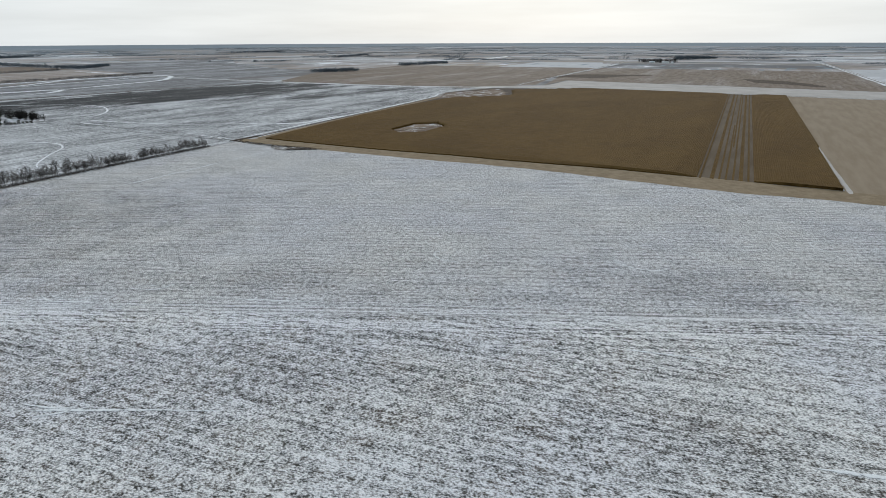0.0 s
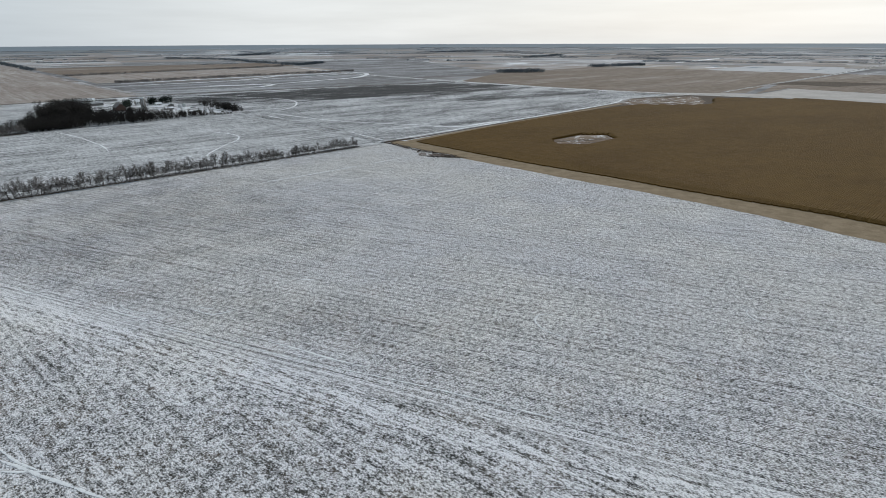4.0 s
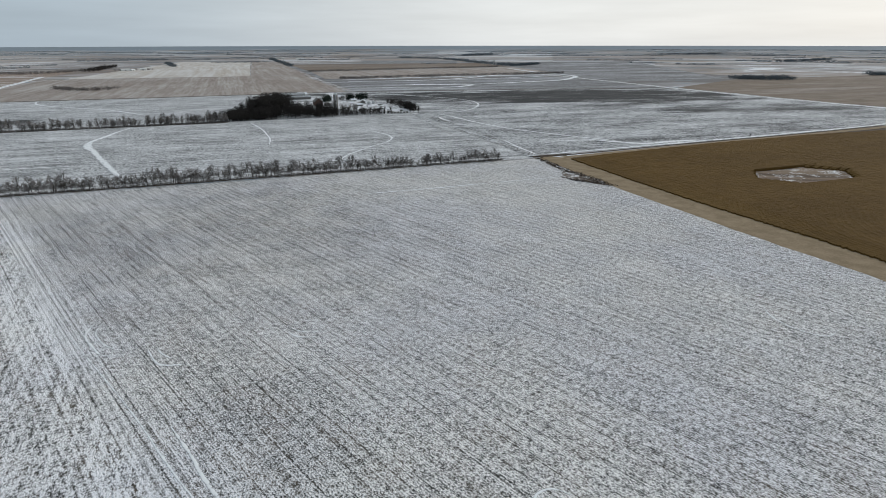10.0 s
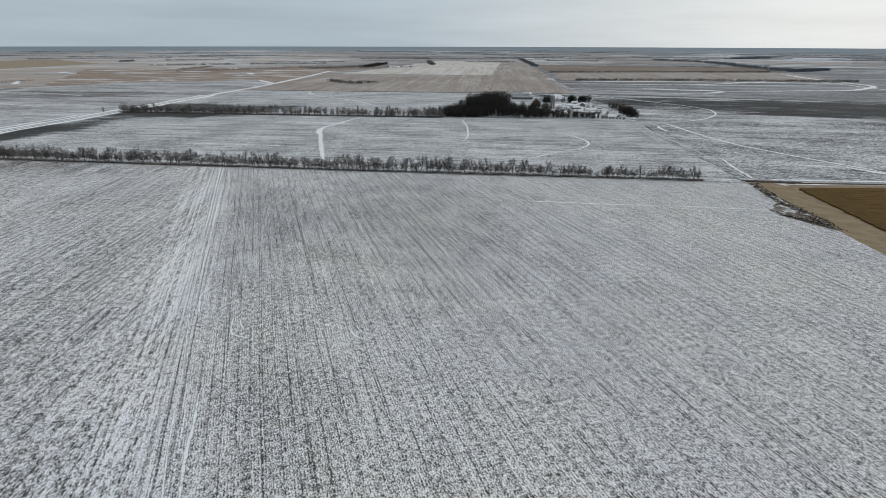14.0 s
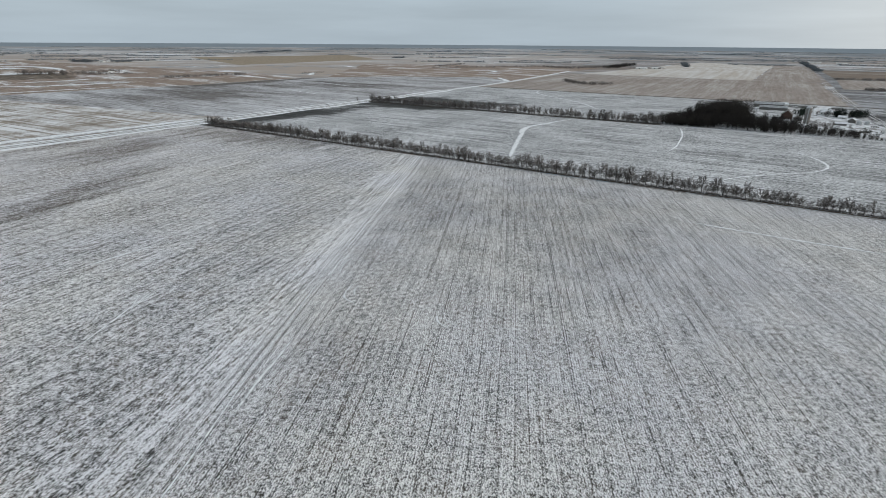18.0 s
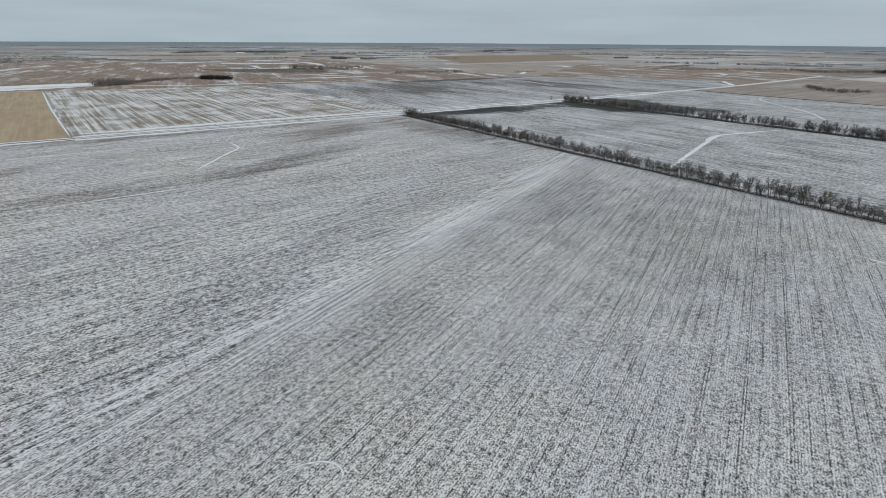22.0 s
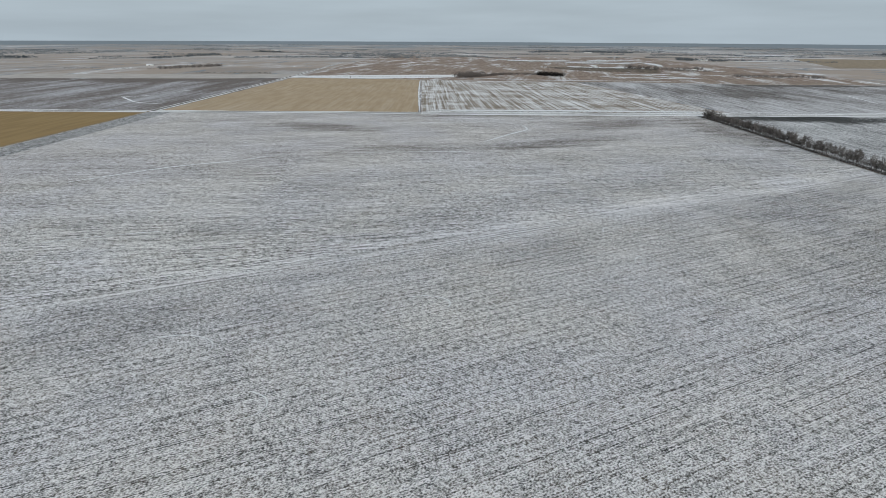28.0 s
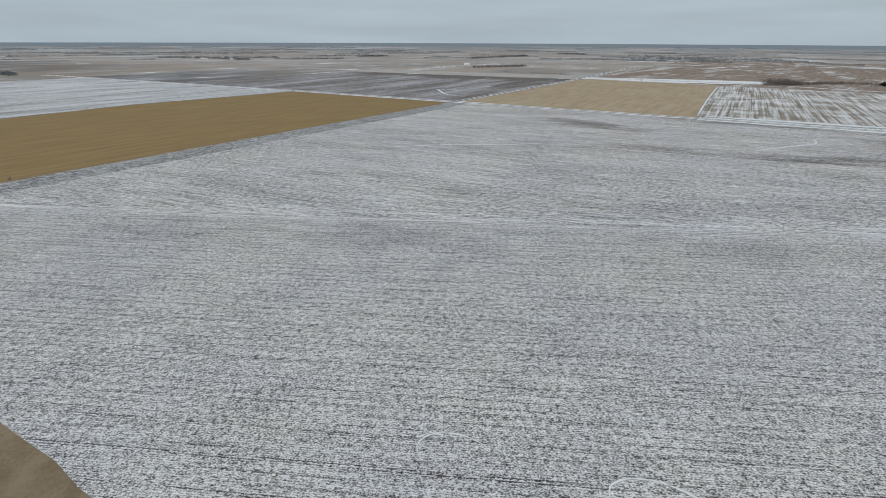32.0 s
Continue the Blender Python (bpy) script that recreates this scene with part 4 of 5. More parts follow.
drifts("snow drift in the rough pasture",
       ([(-800, 1100), (-650, 1050)], 6.0),
       ([(-700, 900), (-560, 860)], 5.0),
       ([(-1193, -324), (-1179, -143), (-1178, 156)], 26.0),
       ([(-1150, 170), (-1080, 330), (-1060, 520), (-1040, 700)], 22.0),
       ([(-1300, 700), (-1150, 820)], 34.0),
       ([(-1129, 1400), (-1040, 1300)], 26.0),
       ([(-428, 88), (-432, 300), (-424, 520)], 26.0),
       ([(-424, 540), (-426, 800)], 12.0))
drifts("snow drift in the rough pasture",
       ([(-1075, 40), (-1100, -100), (-1125, -300)], 14.0),
       ([(-425, 1440), (-520, 1560)], 26.0))
sheet("snow_flat", [(-1120, -318), (-1095, -145), (-1130, 40), (-1165, 138), (-1280, 142), (-1262, -40), (-1190, -318)], M["snow_flat"],
      "flat strip of unbroken snow behind the stubble field", z=0.2, ragged=6, category="snow")
drifts("wide snow drift in the creek land",
       ([(-1826, 584), (-1740, 674), (-1723, 785), (-1700, 880)], 95.0),
       ([(-2200, 645), (-2124, 794), (-2061, 931)], 120.0),
       ([(-2348, 400), (-2370, 560), (-2393, 690)], 120.0),
       ([(-2420, 800), (-2480, 960), (-2490, 1060)], 110.0),
       ([(-1241, 557), (-1190, 616), (-1172, 702), (-1150, 800)], 34.0),
       ([(-1331, 628), (-1330, 730), (-1346, 807)], 30.0),
       ([(-1380, 830), (-1290, 960), (-1230, 1120)], 28.0),
       ([(-790, 1850), (-730, 1900), (-670, 1830)], 40.0),
       ([(-700, 1760), (-600, 1740)], 30.0),
       ([(-1010, 1960), (-900, 1980)], 36.0))
drifts("wide snow drift in the creek land",
       ([(-2640, 215), (-2397, 585), (-2248, 980), (-1851, 969)], 60.0),
       ([(-2460, 384), (-2300, 600), (-2121, 872)], 40.0),
       ([(-1700, 950), (-1500, 1050)], 40.0),
       ([(-1281, 1781), (-1387, 1835)], 40.0))


def turning_marks():
    """Rings, hooks and straight drags that the plough left along the seam and where it turned."""
    rnd = random.Random(5)
    strokes = [([(73, 254), (72, 244), (77, 233), (81, 227), (88, 224)], 1.7),
               ([(76, 253), (75, 245), (79, 236), (84, 230)], 1.2),
               ([(95, 227), (97, 221), (101, 214), (109, 212)], 1.6),
               ([(98, 227), (100, 222), (104, 217)], 1.0),
               ([(45, 299), (48, 288), (54, 285)], 1.4),
               ([(142, 223), (146, 218), (152, 216)], 1.3),
               ([(143, 226), (148, 221), (155, 219)], 1.0),
               ([(108, 180), (114, 167), (119, 155), (126, 141)], 1.4)]
    strokes += [([(71, 246), (68, 250), (67, 245), (71, 237), (95, 193), (113, 157), (137, 113), (165, 54)], 0.9),
               ([(29, 173), (36, 160), (45, 143), (56, 122)], 1.6),
               ([(28, 168), (33, 163), (39, 158)], 1.3),
               ([(30, 177), (33, 168), (37, 160)], 1.2),
               ([(135, -92), (124, -69), (112, -32)], 1.8),
               ([(154, -5), (147, 22)], 1.4)]
    for x, y, r, a0, a1 in ((20, 352, 8, 70, 310), (-2, 400, 9, 60, 300), (196, 116, 7, 40, 220), (232, 30, 9, 60, 260), (60, 428, 8, 90, 260), (300, -60, 10, 30, 200),
                            (352, 40, 9, 150, 330), (340, 120, 8, 160, 320), (330, 170, 9, 120, 300), (262, 62, 7, 20, 190)):
        strokes.append(([(x + r * math.cos(radians(a)), y + 1.5 * r * math.sin(radians(a))) for a in np.linspace(a0, a1, 6)], rnd.uniform(0.8, 1.2)))
    for pts, w in strokes:
        ribbon("plough_mark", pts, w, M["drift"], "plough mark filled with snow", 0.13, 0.08, 0.5, 1.5, category="plough mark", taper=True)


turning_marks()


def edge(*knots):
    xs, ys = zip(*knots)
    return lambda x: float(np.interp(x, xs, ys))


def corn(name, x0, x1, y_of, label, seed):
    """Standing corn: long rows with ragged tops and an upright front."""
    rnd = np.random.default_rng(seed)
    verts, faces = [], []
    pitch = 1.52
    lo, hi = y_of
    ys = np.arange(min(lo(x0), lo(x1)), max(hi(x0), hi(x1), hi(0.6 * x0 + 0.4 * x1)), pitch)
    low = edge((-40, 1.0), (-30, 0.7), (-20, 0.25), (-10, 0.12)) if seed != 1 else edge((8, 0.12), (20, 0.25), (30, 0.7), (40, 1.0))
    some = edge((-32, 1.0), (-18, 0.5), (-3, 0.12)) if seed != 1 else edge((-3, 0.12), (18, 0.5), (32, 1.0))
    front = edge((-76, 7), (30, 4), (90, 3), (186, -7), (233, -9), (267, -13), (311, -17), (370, -20), (470, -23))
    xs = np.r_[np.arange(x0, x0 + 60, 6.0), np.arange(x0 + 60, x0 + 190, 4.0), np.arange(x0 + 190, x1, 22.0), x1]
    for y in ys:
        if rnd.random() > some(y):
            continue
        keep = [x for x in xs if lo(x) <= y <= hi(x) and not (abs(x - 548) / 46 + abs(y - 345) / 52 < 1 and abs(y - 345) < 24)]
        runs, run = [], []
        for x in keep:
            if run and x - run[-1] > 23:
                runs.append(run)
                run = []
            run.append(x)
        runs.append(run)
        for run in runs:
            if len(run) < 2:
                continue
            k = len(verts)
            jig = rnd.uniform(-0.8, 0.8, 2)
            for i, x in enumerate(run):
                xx = x + (jig[0] + front(y) * (x < x0 + 1) if i == 0 else jig[1] if i == len(run) - 1 else 0)
                h = rnd.uniform(2.27, 2.37) * low(y) * (0.4 if i == 0 else 1.0)
                verts += [(xx, y - 0.75, 0.0), (xx, y - 0.72, h * 0.95), (xx, y + rnd.uniform(-0.05, 0.05), h), (xx, y + 0.72, h * 0.95), (xx, y + 0.75, 0.0)]
            for i in range(len(run) - 1):
                for c in range(4):
                    a = k + 5 * i + c
                    faces.append((a, a + 5, a + 6, a + 1))
            e = len(verts)
            faces += [(k, k + 1, k + 2, k + 3, k + 4), (e - 1, e - 2, e - 3, e - 4, e - 5)]
    ob = link(name, mesh_of(name, verts, faces, M["corn"]))
    return tagged(ob, label, "corn", "standing corn", kind="stuff")


corn("corn", 429, 1200, (edge((429, -3), (1200, 4)), edge((429, 462), (588, 478), (718, 486), (900, 478), (985, 392), (1100, 440), (1200, 320))),
     "brown standing corn beside the snowy field", 1)
corn("corn", 431, 1204, (edge((431, -76), (1204, -78)), edge((431, -3), (1204, 2))), "brown standing corn in a narrow block", 2)
sheet("pond", [(500, 368), (535, 367), (584, 368), (594, 350), (587, 328), (569, 322), (533, 319), (514, 326), (509, 345)], M["reeds"], "frozen slough with reeds in the corn", z=0.1, ragged=3, category="pond")

# ---- shelterbelts and groves ----
tr = random.Random(11)
belt_stock = Stock([tree_kind("tree", "bare deciduous tree in a shelterbelt beside the field", bare_tree(tr, h, s), M["bark"], M["twigs"], group="shelterbelt trees")
                    for h, s in ((9.5, 3.2), (8.5, 3.0), (10.5, 3.3), (7.5, 2.8), (9.0, 3.4), (11.0, 3.2), (8.0, 2.6))])


def belt(x0, x1, y_of, gap, size, gaps=(), deep=1.6):
    x = x0
    while x < x1:
        if not any(a < x < b for a, b in gaps):
            belt_stock.place(tr, x, y_of(x) + tr.uniform(-deep, deep), size(x) if callable(size) else size)
        x += gap * tr.uniform(0.55, 1.4)


belt(-374, 344, lambda x: 481.0, 3.2, lambda x: 1.22 if x < 250 else 1.05, gaps=((233, 238), (262, 270), (300, 306), (-105, -99), (20, 24)))
belt(-386, 98, lambda x: 821 + (x + 100) * 0.02, 7.6, lambda x: 1.4, gaps=((-8, 4), (-270, -262), (40, 46)))


def thicket(x0, x1, y_of, size, gap, deep, label, seed):
    """Further shelterbelt trees, too thick to tell apart, in one piece."""
    rnd = random.Random(seed)
    shapes = []
    for _ in range(6):
        tv, tf, cv, cf = bare_tree(rnd, rnd.uniform(7, 10.5), rnd.uniform(2.4, 3.2), 0.8)
        shapes.append((np.array(tv + cv), tf + [tuple(i + len(tv) for i in f) for f in cf]))
    verts, faces, x = [], [], x0
    while x < x1:
        v, f = shapes[rnd.randrange(6)]
        c, k = rnd.uniform(0, math.tau), size * rnd.uniform(0.75, 1.1)
        turn = np.array(((math.cos(c), -math.sin(c), 0), (math.sin(c), math.cos(c), 0), (0, 0, 1)))
        base = sum(len(b) for b in verts)
        verts.append(k * v @ turn.T + (x, y_of(x) + rnd.uniform(-deep, deep), 0.03))
        faces += [tuple(i + base for i in q) for q in f]
        x += gap * rnd.uniform(0.5, 1.5)
    ob = link("shelterbelt", mesh_of("shelterbelt", np.concatenate(verts).tolist(), faces, M["twigs"]))
    return tagged(ob, label, "trees", "shelterbelts", kind="stuff")


thicket(-374, 344, lambda x: 482.0, 0.9, 14.0, 2.5, "thin grey trees filling the shelterbelt beside the field", 31)
thicket(-386, 98, lambda x: 822 + (x + 100) * 0.02, 1.3, 9.0, 3.0, "leafless trees filling the far shelterbelt", 32)


def undergrowth(name, pts, width, height, count, label, seed, material):
    rnd = random.Random(seed)
    line = curve_through(pts, 4.0)
    verts, faces = [], []
    for _ in range(count):
        u = rnd.uniform(0, len(line) - 1.001)
        p = line[int(u)].lerp(line[int(u) + 1], u % 1)
        a = Vector((p.x + rnd.uniform(-0.5, 0.5) * width, p.y + rnd.uniform(-0.5, 0.5) * width, 0.05))
        for _ in range(5):
            b = a + Vector((rnd.gauss(0, 0.5), rnd.gauss(0, 0.5), rnd.uniform(0.4, 1.0) * height))
            prism(verts, faces, a, b, 0.07, 0.03, 3)
    ob = link(name, mesh_of(name, verts, faces, material))
    return tagged(ob, label, "undergrowth", kind="stuff")


undergrowth("undergrowth", [(-378, 480), (0, 480), (346, 481)], 4, 1.5, 3000, "brown brush at the foot of the shelterbelt", 3, M["twigs"])
undergrowth("undergrowth", [(-392, 815), (-100, 821), (100, 825)], 5, 2.2, 3600, "brown brush at the foot of the shelterbelt", 4, M["twigs"])
undergrowth("weed_clumps", [(381, 474), (379, 446), (379, 424), (383, 398), (384, 368)], 8, 0.9, 420, "brown clumps of dead weeds on a soil bank", 6, M["dark_twigs"])
undergrowth("weed_clumps", [(366, 394), (372, 386), (380, 376)], 7, 0.7, 160, "brown clumps of dead weeds on a soil bank", 7, M["dark_twigs"])
undergrowth("weed_clumps", [(378, 482), (396, 482), (418, 481)], 5, 1.0, 260, "brown clumps of dead weeds at the corn's corner", 8, M["dark_twigs"])
# foot strips: dead brush plus the shade under the trees, in one dark colour
ribbon("ditch", [(-378, 478), (0, 478), (346, 479)], 2.0, M["weeds"], "dark strip of dead grass below the trees", 0.1, 0.3, 0.3, category="ditch")
ribbon("ditch", [(-392, 812), (-100, 817), (100, 821)], 3.0, M["weeds"], "dark strip of dead grass below the trees", 0.1, 0.3, 0.3, category="ditch")

grove_stock = Stock([tree_kind("tree", "dark bare tree in the farm grove", bare_tree(tr, h, s, 1.5), M["dark_twigs"], M["dark_twigs"], group="farm grove trees")
                     for h, s in ((12, 3.2), (14, 3.6), (10, 3.0), (16, 4.0))])


def grove(x0, x1, y0, y1, n, stock, size):
    for _ in range(n):
        x, y = tr.uniform(x0, x1), tr.uniform(y0, y1)
        stock.place(tr, x, y, size)


for k, (x0, x1, y0, n, h) in enumerate(((214, 262, 880, 46, 9), (262, 326, 872, 40, 8), (226, 300, 925, 34, 8), (250, 330, 1075, 22, 9))):
    wood("grove", "loose leafless trees round the farmyard", ((x0, y0), (x1, y0)), 40, h, n, M["dark_twigs"] if k < 2 else M["twigs"], 560 + k, "farm grove", 90, 0.3)
# the thick of the grove, then single trees along its edge
for pts, width, height, count, seed in ((((104, 870), (140, 870)), 66, 12, 90, 1), (((146, 885), (208, 880)), 100, 16, 240, 2), (((146, 920), (172, 975)), 46, 25, 130, 3),
                                        (((214, 850), (262, 850)), 26, 10, 40, 4), (((264, 852), (316, 852)), 30, 9, 50, 5), (((372, 858), (368, 905)), 18, 12, 40, 6),
                                        (((370, 905), (362, 990)), 20, 11, 46, 7), (((150, 1216), (225, 1216)), 8, 6, 30, 8)):
    wood("grove", "dense dark grove of leafless trees at the farm", pts, width, height, count, M["dark_twigs"], 500 + seed, "farm grove", 420, 0.14)
wood("grove", "flat-topped dark hedge at the edge of the farm grove", ((104, 838), (150, 838)), 20, 13, 90, M["dark_twigs"], 571, "farm grove", 420, 0.13)
wood("grove", "flat-topped dark hedge at the edge of the farm grove", ((104, 856), (150, 856)), 20, 14, 80, M["dark_twigs"], 572, "farm grove", 380, 0.14)
grove(101, 250, 832, 838, 22, grove_stock, 0.8)
wood("grove", "low dark hedge in front of the farmyard", ((210, 846), (270, 845), (330, 842)), 14, 6.5, 150, M["dark_twigs"], 570, "farm grove", 120, 0.16)
grove(250, 318, 834, 842, 5, grove_stock, 0.55)
grove(354, 374, 842, 915, 10, grove_stock, 0.7)
for k, (x0, y0, x1, y1, width, n) in enumerate(((250, 1036, 264, 1048, 14, 26), (296, 1062, 332, 1068, 16, 46))):
    wood("grove", "dark dense evergreens round the farmhouse", ((x0, y0), (x1, y1)), width, 13, n, M["spruce"], 580 + k, "farm grove", 400, 0.14)
for x, y, s in ((-398 - 14, 806, 0.95), (662, 503, 0.45), (-404, 832, 1.1), (270, -314, 0.5), (-1097, -145, 0.7)):
    belt_stock.place(tr, x, y, s)

wood("shelterbelt", "leafless trees filling a shelterbelt", ((-386, 817), (-100, 821), (98, 825)), 5, 12, 150, M["twigs"], 590, "shelterbelts", 110, 0.24)
wood("shelterbelt", "leafless saplings filling a shelterbelt", ((-374, 481), (-300, 481), (-200, 481)), 4.5, 7.0, 90, M["twigs"], 591, "shelterbelts", 80, 0.13)
# creek thickets and far woods
def woods(seed, *rows):
    for k, (label, pts, width, height, count, mat) in enumerate(rows):
        wood("wood", label, pts, width, 0.9 * height, int(1.5 * count), M[mat], seed + k, sprays=24 if mat == "far_wood" else 40, grain=0.68 if mat == "far_wood" else 0.44, fat=2.0 if mat == "far_wood" else 1.8)


woods(100,
      ("tall bare thicket along a creek", ((-1150, 150), (-1200, 205)), 34, 18, 60, "twigs"),
      ("hedge of leafless trees along a field", ((-1190, 200), (-1290, 300), (-1290, 400)), 14, 9, 150, "twigs"),
      ("dark thicket at the end of a hedge", ((-1285, 390), (-1225, 446)), 20, 13, 110, "dark_twigs"),
      ("bare creek trees", ((-1571, 871), (-1600, 1010)), 24, 15, 34, "twigs"),
      ("tall bare creek trees", ((-1690, 770), (-1640, 830), (-1560, 850)), 24, 18, 40, "twigs"),
      ("row of bare trees in the snow", ((-1720, 610), (-1642, 700)), 8, 8, 22, "twigs"),
      ("bare creek trees", ((-1535, 876), (-1498, 991)), 20, 10, 40, "twigs"),
      ("reddish creek scrub", ((-1251, 960), (-1236, 1057), (-1199, 1175)), 24, 10, 120, "twigs"),
      ("low creek scrub", ((-1129, 1346), (-1112, 1426)), 16, 6, 26, "twigs"),
      ("bare creek wood", ((-1089, 2090), (-1115, 2368)), 30, 9, 90, "twigs"),
      ("bare creek wood", ((-1007, 1947), (-830, 2189), (-722, 2335)), 40, 10, 130, "twigs"))
woods(109,
      ("bare creek wood", ((-696, 2341), (-564, 2300), (-480, 2484)), 34, 12, 130, "twigs"),
      ("dark grove beside a farmyard", ((-442, 2420), (-452, 2812)), 50, 15, 120, "dark_twigs"),
      ("farmyard trees", ((-359, 2460), (-240, 2500)), 40, 9, 36, "twigs"),
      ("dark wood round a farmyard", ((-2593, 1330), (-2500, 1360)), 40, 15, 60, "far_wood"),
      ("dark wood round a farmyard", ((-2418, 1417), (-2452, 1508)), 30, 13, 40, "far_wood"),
      ("small dark copse in a field", ((-300, 1545), (-250, 1480), (-212, 1465), (-170, 1500)), 26, 9, 110, "twigs"),
      ("row of leafless trees with snow", ((379, 1684), (724, 1722), (1142, 1728)), 12, 9, 420, "twigs"),
      ("row of leafless trees", ((331, 2145), (732, 2211), (1150, 2285)), 14, 9, 330, "twigs"),
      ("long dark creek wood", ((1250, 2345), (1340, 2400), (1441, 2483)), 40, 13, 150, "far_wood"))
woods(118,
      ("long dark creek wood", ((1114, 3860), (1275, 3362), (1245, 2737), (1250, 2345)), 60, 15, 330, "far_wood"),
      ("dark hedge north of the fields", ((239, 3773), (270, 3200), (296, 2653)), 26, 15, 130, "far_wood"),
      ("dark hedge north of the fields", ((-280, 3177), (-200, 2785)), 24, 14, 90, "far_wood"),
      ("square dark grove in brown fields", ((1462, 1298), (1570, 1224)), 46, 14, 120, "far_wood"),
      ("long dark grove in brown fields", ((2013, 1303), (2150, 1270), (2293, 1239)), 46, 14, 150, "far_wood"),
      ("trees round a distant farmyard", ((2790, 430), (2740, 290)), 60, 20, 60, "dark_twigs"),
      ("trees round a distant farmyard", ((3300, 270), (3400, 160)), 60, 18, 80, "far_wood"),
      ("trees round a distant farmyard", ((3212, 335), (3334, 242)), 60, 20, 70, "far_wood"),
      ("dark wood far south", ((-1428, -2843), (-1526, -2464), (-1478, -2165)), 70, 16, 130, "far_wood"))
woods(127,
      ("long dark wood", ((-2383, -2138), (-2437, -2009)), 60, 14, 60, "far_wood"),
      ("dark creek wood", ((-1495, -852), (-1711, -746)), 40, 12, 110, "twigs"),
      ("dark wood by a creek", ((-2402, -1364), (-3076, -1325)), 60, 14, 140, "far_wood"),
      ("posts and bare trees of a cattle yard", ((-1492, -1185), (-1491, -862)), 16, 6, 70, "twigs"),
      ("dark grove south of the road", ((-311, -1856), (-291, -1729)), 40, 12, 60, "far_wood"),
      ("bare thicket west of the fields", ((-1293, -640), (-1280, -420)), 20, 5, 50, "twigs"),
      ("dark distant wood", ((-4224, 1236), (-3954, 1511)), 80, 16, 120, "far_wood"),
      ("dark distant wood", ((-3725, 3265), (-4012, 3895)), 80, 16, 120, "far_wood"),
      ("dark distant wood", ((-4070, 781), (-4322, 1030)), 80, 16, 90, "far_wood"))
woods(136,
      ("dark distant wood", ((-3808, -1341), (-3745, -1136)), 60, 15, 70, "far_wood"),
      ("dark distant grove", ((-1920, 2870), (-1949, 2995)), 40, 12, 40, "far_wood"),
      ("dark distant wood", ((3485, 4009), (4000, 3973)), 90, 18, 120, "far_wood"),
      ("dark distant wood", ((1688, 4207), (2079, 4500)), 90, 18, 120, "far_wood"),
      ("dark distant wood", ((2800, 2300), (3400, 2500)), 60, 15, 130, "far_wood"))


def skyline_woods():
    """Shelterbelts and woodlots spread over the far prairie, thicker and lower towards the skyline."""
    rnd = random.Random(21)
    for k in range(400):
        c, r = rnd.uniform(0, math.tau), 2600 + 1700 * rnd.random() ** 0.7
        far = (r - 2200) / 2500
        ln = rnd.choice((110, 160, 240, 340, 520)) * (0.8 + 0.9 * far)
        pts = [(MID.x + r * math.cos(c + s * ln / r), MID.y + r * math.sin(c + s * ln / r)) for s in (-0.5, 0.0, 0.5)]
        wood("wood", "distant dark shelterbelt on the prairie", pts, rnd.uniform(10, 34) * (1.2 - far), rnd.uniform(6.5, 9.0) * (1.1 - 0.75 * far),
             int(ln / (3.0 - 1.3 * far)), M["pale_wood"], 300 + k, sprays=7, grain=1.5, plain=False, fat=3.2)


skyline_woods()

# ---- the farmstead ----
M["tin_roof"] = plain_mat("dull_tin_roof", (0.2, 0.21, 0.21), (0.42, 0.43, 0.44), 0.25, 0.6, 0.2)
M["snow_roof"] = plain_mat("snowy_roof", (0.6, 0.62, 0.65), (0.8, 0.81, 0.83), 0.3, 0.8)
M["white_wall"] = plain_mat("white_painted_boards", (0.58, 0.58, 0.56), (0.72, 0.72, 0.7), 0.8, 0.7, streak=(1, 1, 6))
M["red_wall"] = plain_mat("weathered_red_boards", (0.075, 0.05, 0.042), (0.115, 0.075, 0.063), 0.8, 0.85, streak=(4, 4, 1))
M["grey_wall"] = plain_mat("grey_boards", (0.12, 0.115, 0.11), (0.2, 0.19, 0.18), 0.8, 0.85, streak=(4, 4, 1))
M["concrete"] = plain_mat("silo_concrete", (0.17, 0.155, 0.14), (0.25, 0.232, 0.212), 0.3, 0.9, streak=(1, 1, 0.4))
M["steel"] = plain_mat("galvanised_steel", (0.42, 0.43, 0.44), (0.55, 0.56, 0.57), 0.5, 0.4, 0.7)
M["dark_glass"] = plain_mat("window_glass", (0.03, 0.035, 0.04), (0.05, 0.055, 0.06), 0.5, 0.15)
M["machine"] = plain_mat("dull_machine_paint", (0.06, 0.07, 0.06), (0.12, 0.1, 0.08), 1.0, 0.6)
M["tyre"] = plain_mat("tyre_rubber", (0.02, 0.02, 0.02), (0.035, 0.035, 0.035), 2.0, 0.9)


def gable(bm, lx, ly, wall, ridge, over=0.5, thick=0.18):
    """Two roof slopes over a house that is lx long along x and ly deep."""
    h, w = lx / 2 + over, ly / 2 + over
    drop = (ridge - wall) * over / (ly / 2)
    for s in (-1, 1):
        pts = [(-h, s * w, wall - drop), (h, s * w, wall - drop), (h, 0, ridge), (-h, 0, ridge)]
        low = [bm.verts.new(p) for p in pts]
        top = [bm.verts.new((x, y, z + thick)) for x, y, z in pts]
        bm.faces.new(low[::-1] if s < 0 else low)
        bm.faces.new(top if s < 0 else top[::-1])
        for i in range(4):
            j = (i + 1) % 4
            bm.faces.new((low[i], low[j], top[j], top[i]))
    bmesh.ops.recalc_face_normals(bm, faces=bm.faces)


